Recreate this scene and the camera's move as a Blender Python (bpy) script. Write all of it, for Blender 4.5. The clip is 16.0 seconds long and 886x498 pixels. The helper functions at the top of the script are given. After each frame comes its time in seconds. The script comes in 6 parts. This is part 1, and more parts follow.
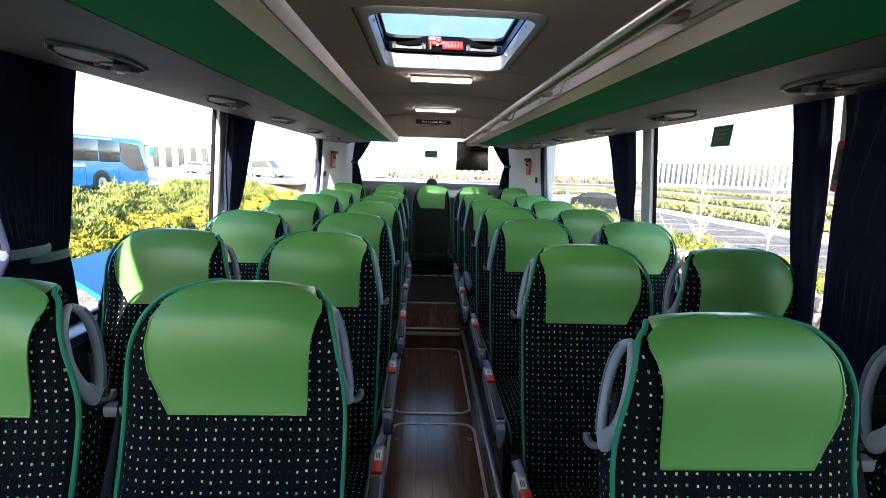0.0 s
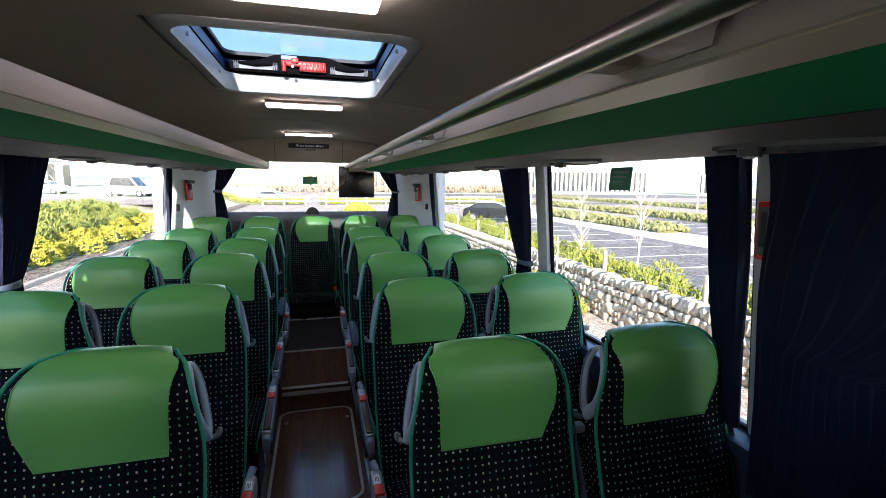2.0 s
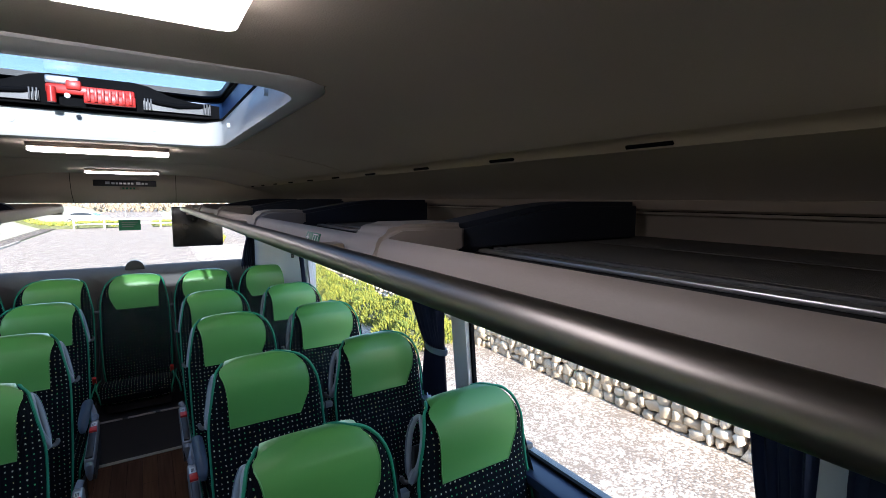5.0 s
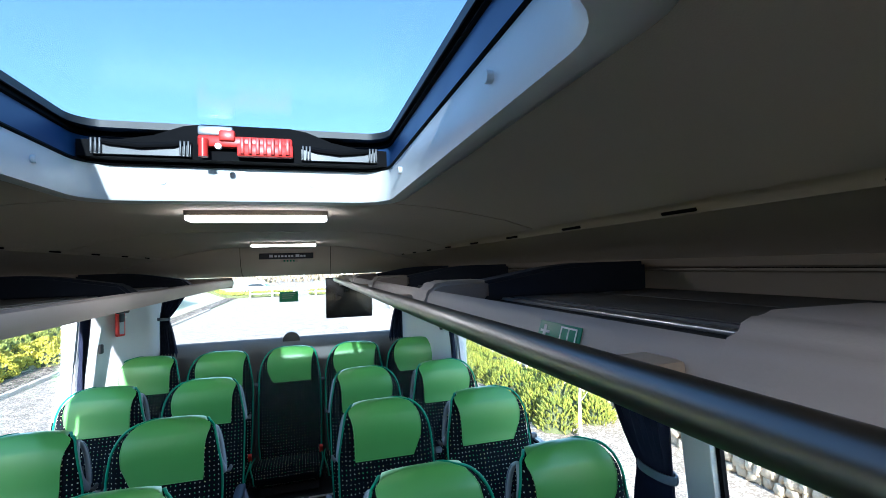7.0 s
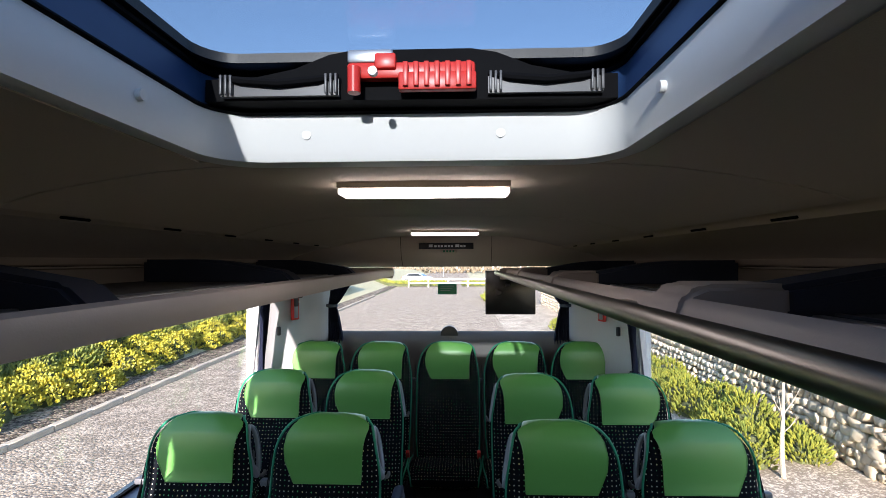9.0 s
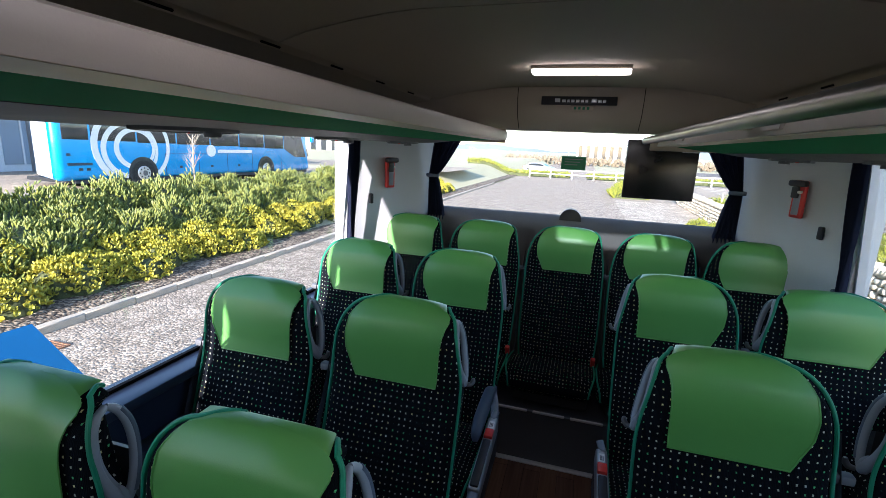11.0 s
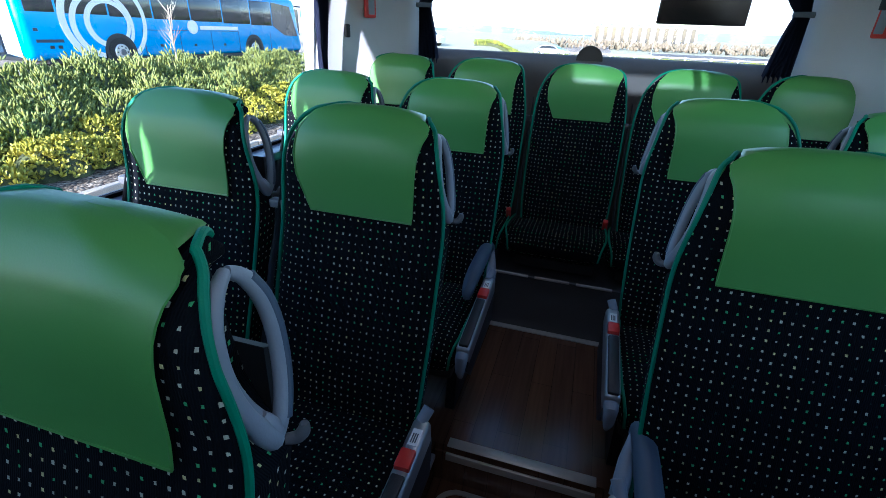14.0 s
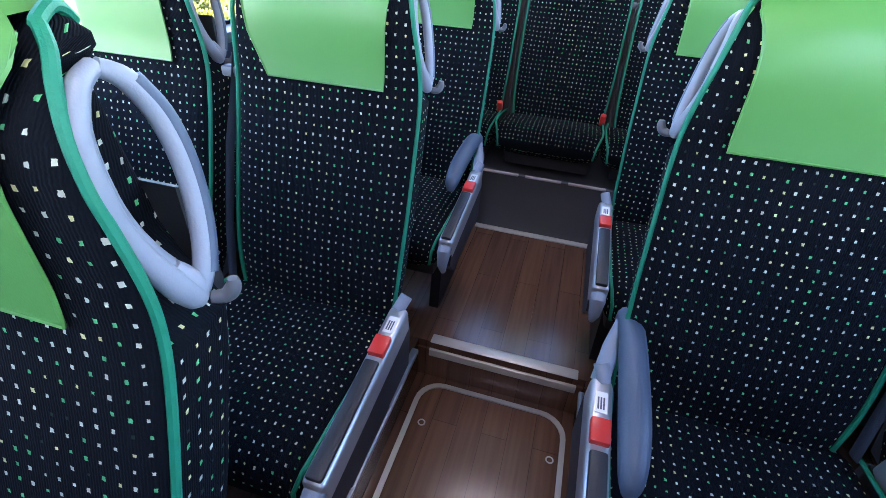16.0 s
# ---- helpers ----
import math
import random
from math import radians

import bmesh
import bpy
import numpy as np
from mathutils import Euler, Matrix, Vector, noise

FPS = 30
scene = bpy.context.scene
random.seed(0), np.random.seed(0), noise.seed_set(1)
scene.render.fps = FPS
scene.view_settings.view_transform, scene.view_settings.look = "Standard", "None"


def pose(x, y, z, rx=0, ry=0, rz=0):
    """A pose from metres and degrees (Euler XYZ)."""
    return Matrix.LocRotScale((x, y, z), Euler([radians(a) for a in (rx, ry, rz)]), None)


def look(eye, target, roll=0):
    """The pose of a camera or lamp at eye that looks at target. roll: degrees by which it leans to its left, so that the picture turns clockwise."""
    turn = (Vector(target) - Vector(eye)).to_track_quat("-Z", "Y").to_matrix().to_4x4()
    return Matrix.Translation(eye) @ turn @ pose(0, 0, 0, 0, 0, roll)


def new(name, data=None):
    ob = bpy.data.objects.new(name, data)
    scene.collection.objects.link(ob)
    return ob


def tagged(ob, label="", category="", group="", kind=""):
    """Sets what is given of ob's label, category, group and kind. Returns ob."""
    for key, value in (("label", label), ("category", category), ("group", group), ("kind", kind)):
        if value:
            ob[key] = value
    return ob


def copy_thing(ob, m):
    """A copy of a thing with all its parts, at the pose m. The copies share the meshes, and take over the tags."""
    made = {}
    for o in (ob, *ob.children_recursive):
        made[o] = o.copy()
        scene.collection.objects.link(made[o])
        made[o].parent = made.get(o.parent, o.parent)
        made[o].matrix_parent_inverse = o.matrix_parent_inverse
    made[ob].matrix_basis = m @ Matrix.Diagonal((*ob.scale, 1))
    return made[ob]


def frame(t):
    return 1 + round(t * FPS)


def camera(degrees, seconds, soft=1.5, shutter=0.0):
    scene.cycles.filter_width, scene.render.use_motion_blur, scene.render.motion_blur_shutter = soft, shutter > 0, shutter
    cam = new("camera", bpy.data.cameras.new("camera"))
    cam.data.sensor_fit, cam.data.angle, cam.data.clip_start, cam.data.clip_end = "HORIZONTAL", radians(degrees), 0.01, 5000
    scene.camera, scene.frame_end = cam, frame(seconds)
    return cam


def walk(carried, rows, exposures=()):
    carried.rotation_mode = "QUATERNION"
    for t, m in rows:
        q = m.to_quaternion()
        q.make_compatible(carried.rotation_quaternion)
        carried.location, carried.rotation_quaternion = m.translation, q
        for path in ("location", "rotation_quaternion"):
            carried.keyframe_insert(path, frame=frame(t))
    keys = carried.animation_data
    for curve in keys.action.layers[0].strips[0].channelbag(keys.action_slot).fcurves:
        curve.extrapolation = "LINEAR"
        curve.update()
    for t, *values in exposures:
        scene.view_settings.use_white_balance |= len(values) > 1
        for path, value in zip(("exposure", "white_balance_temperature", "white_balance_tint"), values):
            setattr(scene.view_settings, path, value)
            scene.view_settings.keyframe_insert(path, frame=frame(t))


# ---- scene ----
cam = camera(87.5, 16.0, soft=0.8)
PATH = [
    (0, (-0.076, 0.293, 1.378), (0.011, 2.261, 1.035), 1.8),
    (0.5, (-0.028, 0.406, 1.406), (0.193, 2.374, 1.126), 1.4),
    (1, (0.017, 0.507, 1.436), (0.324, 2.461, 1.144), 1.4),
    (1.5, (0.047, 0.59, 1.474), (0.486, 2.52, 1.182), 0.9),
    (2, (0.053, 0.715, 1.534), (0.575, 2.624, 1.247), 0.6),
    (2.5, (0.036, 0.838, 1.615), (0.687, 2.708, 1.337), 0.5),
    (3, (0.061, 0.957, 1.66), (0.856, 2.773, 1.398), 0.7),
    (3.5, (0.104, 1.075, 1.698), (1.032, 2.829, 1.453), 1.4),
    (5.8, (0.135, 1.573, 1.759), (1.215, 3.243, 1.546), -0.0),
    (6, (0.153, 1.647, 1.756), (1.193, 3.342, 1.546), -0.1),
    (6.5, (0.162, 1.778, 1.755), (1.024, 3.577, 1.612), -0.5),
    (7, (0.13, 1.824, 1.755), (0.7, 3.74, 1.824), -1.7),
    (7.5, (0.092, 1.888, 1.763), (0.444, 3.851, 1.911), -1.4),
    (8, (0.061, 1.962, 1.767), (0.358, 3.937, 1.876), -1.6),
    (8.5, (0.054, 2.049, 1.757), (0.231, 4.04, 1.827), -1.2),
    (9, (0.083, 2.201, 1.75), (0.016, 4.199, 1.803), -0.2),
    (9.5, (0.07, 2.318, 1.735), (-0.277, 4.287, 1.657), 1.3),
    (9.7, (0.056, 2.363, 1.72), (-0.388, 4.307, 1.574), 2.0),
    (11.8, (0.073, 2.988, 1.514), (-0.493, 4.83, 0.977), 2.6),
    (12, (0.08, 3.012, 1.493), (-0.488, 4.844, 0.928), 2.9),
    (12.5, (0.081, 3.044, 1.437), (-0.483, 4.855, 0.802), 2.7),
    (13, (0.058, 3.065, 1.376), (-0.494, 4.855, 0.676), 2.5),
    (13.5, (0.052, 3.062, 1.341), (-0.484, 4.829, 0.573), 2.4),
    (14, (0.054, 3.06, 1.305), (-0.456, 4.794, 0.45), 2.3),
    (14.5, (0.063, 3.06, 1.266), (-0.417, 4.744, 0.299), 2.4),
    (15, (0.07, 3.066, 1.231), (-0.38, 4.692, 0.156), 2.5),
    (15.5, (0.071, 3.082, 1.201), (-0.356, 4.662, 0.051), 3.4),
    (16, (0.074, 3.117, 1.184), (-0.341, 4.693, 0.025), 3.3),
]
EXPOSURES = [(0.0, 2.75, 6150, 25), (1.0, 2.6, 6100, 26), (3.5, 2.4, 5900, 25), (6.0, 2.55, 5600, 18), (7.0, 2.75, 5300, 12), (8.0, 2.2, 5500, 15), (9.5, 2.0, 6400, 26), (12.0, 2.15, 5300, 20), (13.0, 1.98, 5200, 20), (13.5, 1.95, 5200, 20), (14.5, 2.6, 5000, 18), (15.5, 4.05, 5500, 30), (16.0, 4.55, 5700, 33)]
walk(cam, [(t, look(eye, target, roll)) for t, eye, target, roll in PATH], EXPOSURES)

# ---- light ----
SUN_DIR = Vector((0.075, 1.0, -0.283)).normalized()
world = bpy.data.worlds.new("sky")
world.use_nodes = True
scene.world = world
wn, wl = world.node_tree.nodes, world.node_tree.links
wn.clear()
sky = wn.new("ShaderNodeTexSky")
sky.sky_type, sky.sun_disc = "NISHITA", False
sky.sun_elevation, sky.sun_rotation = radians(15.7), radians(184.3)
sky.air_density, sky.dust_density, sky.ozone_density = 1.0, 0.35, 1.5
bgn = wn.new("ShaderNodeBackground")
bgn.inputs["Strength"].default_value = 0.15
wo = wn.new("ShaderNodeOutputWorld")
wl.new(sky.outputs[0], bgn.inputs[0])
wl.new(bgn.outputs[0], wo.inputs[0])
sun = new("sun", bpy.data.lights.new("sun", "SUN"))
sun.data.energy, sun.data.angle, sun.data.color = 5.0, radians(0.6), (1.0, 0.90, 0.77)
sun.matrix_world = look((0, -20, 8), Vector((0, -20, 8)) + SUN_DIR)


# ---- materials ----
def material(name, color, rough=0.5, metal=0.0, var=0.08, scale=8.0, fine=120.0, bump=0.0, spec=0.5, color2=None, island=0.0, objrand=0.0, coat=0.0):
    """A surface with colour variation at two scales and fine relief."""
    m = bpy.data.materials.new(name)
    m.use_nodes = True
    n, l = m.node_tree.nodes, m.node_tree.links
    b = n["Principled BSDF"]
    b.inputs["Roughness"].default_value, b.inputs["Metallic"].default_value = rough, metal
    b.inputs["Specular IOR Level"].default_value = spec
    b.inputs["Coat Weight"].default_value = coat
    tc = n.new("ShaderNodeTexCoord")
    big, small = n.new("ShaderNodeTexNoise"), n.new("ShaderNodeTexNoise")
    big.inputs["Scale"].default_value, small.inputs["Scale"].default_value = scale, fine
    big.inputs["Detail"].default_value, small.inputs["Detail"].default_value = 4, 2
    l.new(tc.outputs["Object"], big.inputs["Vector"])
    l.new(tc.outputs["Object"], small.inputs["Vector"])
    c2 = color2 or tuple(c * 0.6 for c in color)
    mix = n.new("ShaderNodeMix")
    mix.data_type = "RGBA"
    mix.inputs[6].default_value, mix.inputs[7].default_value = (*color, 1), (*c2, 1)
    add = n.new("ShaderNodeMath")
    add.operation = "MULTIPLY_ADD"
    l.new(big.outputs[0], add.inputs[0])
    add.inputs[1].default_value = var * 5
    add.inputs[2].default_value = -var * 2
    add2 = n.new("ShaderNodeMath")
    add2.operation = "MULTIPLY_ADD"
    l.new(small.outputs[0], add2.inputs[0])
    add2.inputs[1].default_value = var * 2
    l.new(add.outputs[0], add2.inputs[2])
    last = add2
    for on, node, out in ((island, "ShaderNodeNewGeometry", "Random Per Island"), (objrand, "ShaderNodeObjectInfo", "Random")):
        if on:
            g = n.new(node)
            a = n.new("ShaderNodeMath")
            a.operation = "MULTIPLY_ADD"
            l.new(g.outputs[out], a.inputs[0])
            a.inputs[1].default_value = on
            l.new(last.outputs[0], a.inputs[2])
            last = a
    last.use_clamp = True
    l.new(last.outputs[0], mix.inputs[0])
    l.new(mix.outputs[2], b.inputs["Base Color"])
    if bump:
        bn = n.new("ShaderNodeBump")
        bn.inputs["Strength"].default_value, bn.inputs["Distance"].default_value = bump, 0.004
        l.new(small.outputs[0], bn.inputs["Height"])
        l.new(bn.outputs[0], b.inputs["Normal"])
    rr = n.new("ShaderNodeMath")
    rr.operation = "MULTIPLY_ADD"
    l.new(big.outputs[0], rr.inputs[0])
    rr.inputs[1].default_value, rr.inputs[2].default_value = 0.16, rough - 0.08
    l.new(rr.outputs[0], b.inputs["Roughness"])
    return m


def glowing(name, color, strength):
    m = bpy.data.materials.new(name)
    m.use_nodes = True
    b = m.node_tree.nodes["Principled BSDF"]
    b.inputs["Base Color"].default_value = (*color, 1)
    b.inputs["Emission Color"].default_value = (*color, 1)
    b.inputs["Emission Strength"].default_value = strength
    return m


def pane_material(name, tint, gloss=0.02):
    """Thin glass: tinted pass-through and a mirror share that rises at grazing angles."""
    m = bpy.data.materials.new(name)
    m.use_nodes = True
    n, l = m.node_tree.nodes, m.node_tree.links
    n.remove(n["Principled BSDF"])
    t, g, f, mx = n.new("ShaderNodeBsdfTransparent"), n.new("ShaderNodeBsdfGlossy"), n.new("ShaderNodeLayerWeight"), n.new("ShaderNodeMixShader")
    t.inputs[0].default_value = (*tint, 1)
    g.inputs["Roughness"].default_value = gloss
    f.inputs[0].default_value = 0.5
    pw, ma = n.new("ShaderNodeMath"), n.new("ShaderNodeMath")
    pw.operation, ma.operation = "POWER", "MULTIPLY_ADD"
    pw.inputs[1].default_value, ma.inputs[1].default_value, ma.inputs[2].default_value = 4.0, 0.35, 0.02
    l.new(f.outputs["Facing"], pw.inputs[0])
    l.new(pw.outputs[0], ma.inputs[0])
    l.new(ma.outputs[0], mx.inputs[0])
    l.new(t.outputs[0], mx.inputs[1])
    l.new(g.outputs[0], mx.inputs[2])
    l.new(mx.outputs[0], n["Material Output"].inputs[0])
    return m


def fabric_material():
    """Near-black ribbed plush with a loose grid of small white, green and yellow woven dots."""
    m = bpy.data.materials.new("dotted_plush")
    m.use_nodes = True
    n, l = m.node_tree.nodes, m.node_tree.links
    b = n["Principled BSDF"]
    b.inputs["Roughness"].default_value = 0.95
    b.inputs["Specular IOR Level"].default_value = 0.05
    b.inputs["Sheen Weight"].default_value, b.inputs["Sheen Roughness"].default_value = 0.006, 0.4
    uv = n.new("ShaderNodeUVMap")
    wob = n.new("ShaderNodeTexNoise")
    wob.inputs["Scale"].default_value, wob.inputs["Detail"].default_value = 260, 1

    def vec(op, a, bb=None):
        v = n.new("ShaderNodeVectorMath")
        v.operation = op
        l.new(a, v.inputs[0])
        if bb is not None:
            if isinstance(bb, tuple):
                v.inputs[1].default_value = bb
            else:
                l.new(bb, v.inputs[1])
        return v

    def num(op, a, bb=None, c=None):
        v = n.new("ShaderNodeMath")
        v.operation = op
        for k, s in enumerate((a, bb, c)):
            if s is None:
                continue
            if isinstance(s, (int, float)):
                v.inputs[k].default_value = s
            else:
                l.new(s, v.inputs[k])
        return v.outputs[0]

    l.new(uv.outputs[0], wob.inputs["Vector"])
    off = vec("MULTIPLY_ADD", wob.outputs["Color"], (0.0026, 0.0026, 0))
    off.inputs[2].default_value = (-0.0013, -0.0013, 0)
    moved = vec("ADD", uv.outputs[0], off.outputs[0])
    cells = vec("MULTIPLY", moved.outputs[0], (1 / 0.0178, 1 / 0.0193, 1))
    cell, part_ = vec("FLOOR", cells.outputs[0]), vec("FRACTION", cells.outputs[0])
    wn_ = n.new("ShaderNodeTexWhiteNoise")
    wn_.noise_dimensions = "2D"
    l.new(cell.outputs[0], wn_.inputs["Vector"])
    sp = n.new("ShaderNodeSeparateXYZ")
    l.new(part_.outputs[0], sp.inputs[0])
    sc = n.new("ShaderNodeSeparateColor")
    l.new(wn_.outputs["Color"], sc.inputs[0])
    cx = num("MULTIPLY_ADD", sc.outputs[0], 0.16, 0.42)
    cy = num("MULTIPLY_ADD", sc.outputs[1], 0.16, 0.42)
    dx = num("ABSOLUTE", num("SUBTRACT", sp.outputs[0], cx))
    dy = num("ABSOLUTE", num("SUBTRACT", sp.outputs[1], cy))
    size = num("MULTIPLY_ADD", sc.outputs[2], 0.045, 0.078)
    mask = num("MULTIPLY", num("LESS_THAN", dx, size), num("LESS_THAN", dy, num("MULTIPLY", size, 1.12)))
    pick = n.new("ShaderNodeValToRGB")
    pick.color_ramp.interpolation = "CONSTANT"
    cr = pick.color_ramp.elements
    cr[0].position, cr[0].color = 0.0, (0.52, 0.52, 0.40, 1)
    cr[1].position, cr[1].color = 0.52, (0.10, 0.44, 0.17, 1)
    for at, col in ((0.78, (0.66, 0.60, 0.27, 1)), (0.93, (0.02, 0.035, 0.03, 1))):
        e = cr.new(at)
        e.color = col
    l.new(wn_.outputs["Value"], pick.inputs[0])
    grain = n.new("ShaderNodeTexNoise")
    grain.inputs["Scale"].default_value = 14
    l.new(uv.outputs[0], grain.inputs["Vector"])
    base = n.new("ShaderNodeMix")
    base.data_type = "RGBA"
    base.inputs[6].default_value, base.inputs[7].default_value = (0.0030, 0.0041, 0.0057, 1), (0.0064, 0.0083, 0.0115, 1)
    l.new(grain.outputs[0], base.inputs[0])
    mix = n.new("ShaderNodeMix")
    mix.data_type = "RGBA"
    l.new(mask, mix.inputs[0])
    l.new(base.outputs[2], mix.inputs[6])
    l.new(pick.outputs[0], mix.inputs[7])
    l.new(mix.outputs[2], b.inputs["Base Color"])
    s2 = n.new("ShaderNodeSeparateXYZ")
    l.new(moved.outputs[0], s2.inputs[0])
    rib = num("SINE", num("MULTIPLY", s2.outputs[0], 1900.0))
    hgt = num("MULTIPLY_ADD", mask, 1.2, num("MULTIPLY", rib, 0.5))
    bp = n.new("ShaderNodeBump")
    bp.inputs["Strength"].default_value, bp.inputs["Distance"].default_value = 0.5, 0.0012
    l.new(hgt, bp.inputs["Height"])
    l.new(bp.outputs[0], b.inputs["Normal"])
    return m


FABRIC = fabric_material()
LEATHER = material("green_leatherette", (0.092, 0.285, 0.064), 0.38, var=0.05, scale=5, fine=420, bump=0.05, color2=(0.074, 0.235, 0.052))
PIPING = material("green_piping", (0.0, 0.20, 0.105), 0.6, var=0.06, fine=500, bump=0.2)
SHELL = material("black_plastic", (0.018, 0.019, 0.022), 0.5, var=0.1, fine=300, bump=0.1)
NAVY = material("navy_plastic", (0.02, 0.032, 0.065), 0.38, var=0.1, fine=200)
GREYPL = material("grey_plastic", (0.235, 0.262, 0.305), 0.45, var=0.05, fine=350, bump=0.12)
GREYDK = material("dark_grey_plastic", (0.10, 0.105, 0.115), 0.5, var=0.08, fine=350, bump=0.12)
SILVER = material("silver_paint", (0.52, 0.53, 0.55), 0.32, 0.75, var=0.04)
STEEL = material("brushed_aluminium", (0.66, 0.64, 0.60), 0.36, 0.35, var=0.08, fine=200)
RED = material("red_plastic", (0.62, 0.035, 0.025), 0.35, var=0.04)
PAD = material("blue_grey_armrest", (0.06, 0.085, 0.125), 0.5, var=0.05, fine=300, bump=0.15)
BELT = material("belt_webbing", (0.022, 0.026, 0.038), 0.7, var=0.1, fine=500, bump=0.3)
CEIL = material("ceiling_lining", (0.50, 0.43, 0.34), 0.8, var=0.05, scale=3, fine=500, bump=0.15)
CREAM = material("beige_plastic", (0.46, 0.38, 0.29), 0.45, var=0.04, scale=3)
LIPGREY = material("grey_beige_lip_plastic", (0.36, 0.315, 0.285), 0.5, var=0.05, scale=3, fine=300, bump=0.06)
TAUPE = material("taupe_plastic", (0.25, 0.20, 0.155), 0.5, var=0.05, scale=3, fine=300, bump=0.08)
GREEN = material("green_rack_lining", (0.001, 0.19, 0.065), 0.85, spec=0.08, var=0.05, scale=4, fine=600, bump=0.2)
UNDER = material("charcoal_service_panel", (0.034, 0.034, 0.037), 0.6, var=0.08, fine=300, bump=0.12)
DIVIDER = material("dark_navy_moulding", (0.030, 0.040, 0.066), 0.6, var=0.08, fine=300, bump=0.1)
# blue sky light on the hatch frame, put into the plastic's own colour
SKYLIT_FRAME = material("frame_plastic_blue_from_sky", (0.03, 0.075, 0.20), 0.4, var=0.08, fine=300)
TRAY = material("grey_grip_plastic", (0.10, 0.10, 0.105), 0.4, var=0.1, fine=300, spec=0.5)
MAT = material("rack_mat", (0.02, 0.022, 0.026), 0.8, var=0.1, fine=300, bump=0.3)
WALLWHITE = material("light_grey_trim", (0.52, 0.54, 0.56), 0.5, var=0.04, scale=3, fine=400, bump=0.1)
PARCEL = material("grey_carpet_panel", (0.15, 0.145, 0.14), 0.9, var=0.08, fine=700, bump=0.4)
CURTAIN = material("navy_curtain", (0.013, 0.020, 0.054), 0.9, var=0.1, scale=20, fine=700, bump=0.3)
RUBBER = material("black_rubber", (0.005, 0.005, 0.006), 0.7, var=0.1, spec=0.06)
WHITEPL = material("white_plastic", (0.78, 0.78, 0.76), 0.4, var=0.03)
CHROME = material("tube_metal", (0.22, 0.205, 0.19), 0.36, 1.0, var=0.05)
SCREEN = material("screen_black", (0.012, 0.012, 0.014), 0.25, var=0.05)
LAMPGLOW = glowing("lamp_diffuser", (1.0, 0.93, 0.82), 2.9)
GLASS = pane_material("window_glass", (0.90, 0.94, 0.93))
HATCHGLASS = pane_material("tinted_hatch_glass", (0.49, 0.54, 0.56), 0.22)
SIGNGREEN = material("green_sign", (0.01, 0.20, 0.10), 0.4, var=0.04)
WOODF = bpy.data.materials.new("wood_vinyl_floor")


def wood_floor(m):
    m.use_nodes = True
    n, l = m.node_tree.nodes, m.node_tree.links
    b = n["Principled BSDF"]
    tc, mp = n.new("ShaderNodeTexCoord"), n.new("ShaderNodeMapping")
    mp.inputs["Rotation"].default_value = (0, 0, radians(90))
    br = n.new("ShaderNodeTexBrick")
    br.inputs["Scale"].default_value = 1.0
    br.inputs["Brick Width"].default_value, br.inputs["Row Height"].default_value = 0.62, 0.085
    br.inputs["Mortar Size"].default_value = 0.0008
    br.inputs["Color1"].default_value, br.inputs["Color2"].default_value = (0.18, 0.092, 0.056, 1), (0.13, 0.070, 0.048, 1)
    br.inputs["Mortar"].default_value = (0.04, 0.022, 0.015, 1)
    l.new(tc.outputs["Object"], mp.inputs[0])
    l.new(mp.outputs[0], br.inputs["Vector"])
    st = n.new("ShaderNodeMapping")
    st.inputs["Scale"].default_value = (60, 2.5, 1)
    no = n.new("ShaderNodeTexNoise")
    no.inputs["Scale"].default_value, no.inputs["Detail"].default_value = 1.0, 6
    l.new(tc.outputs["Object"], st.inputs[0])
    l.new(st.outputs[0], no.inputs["Vector"])
    mx = n.new("ShaderNodeMix")
    mx.data_type, mx.blend_type = "RGBA", "MULTIPLY"
    mx.inputs[0].default_value = 0.75
    cr = n.new("ShaderNodeValToRGB")
    cr.color_ramp.elements[0].position, cr.color_ramp.elements[1].position = 0.3, 0.7
    cr.color_ramp.elements[0].color = (0.55, 0.52, 0.5, 1)
    l.new(no.outputs[0], cr.inputs[0])
    l.new(br.outputs[0], mx.inputs[6])
    l.new(cr.outputs[0], mx.inputs[7])
    l.new(mx.outputs[2], b.inputs["Base Color"])
    b.inputs["Roughness"].default_value = 0.2
    bp = n.new("ShaderNodeBump")
    bp.inputs["Strength"].default_value, bp.inputs["Distance"].default_value = 0.15, 0.001
    l.new(no.outputs[0], bp.inputs["Height"])
    l.new(bp.outputs[0], b.inputs["Normal"])


wood_floor(WOODF)


# ---- mesh helpers ----
def part(name, bm, mat, parent=None, label="", smooth=True):
    """Links a bmesh as one mesh object, under a thing or a part."""
    me = bpy.data.meshes.new(name)
    bm.normal_update()
    bm.to_mesh(me)
    bm.free()
    me.materials.append(mat)
    if smooth:
        me.shade_smooth()
        me.set_sharp_from_angle(angle=radians(38))
    ob = new(name, me)
    if parent is not None:
        ob.parent = parent
    if label:
        ob["label"] = label
    return ob


def thing(name, label, category, group="", kind="", at=None):
    ob = new(name)
    ob.empty_display_size = 0.05
    if at is not None:
        ob.matrix_world = at
    return tagged(ob, label, category, group, kind)


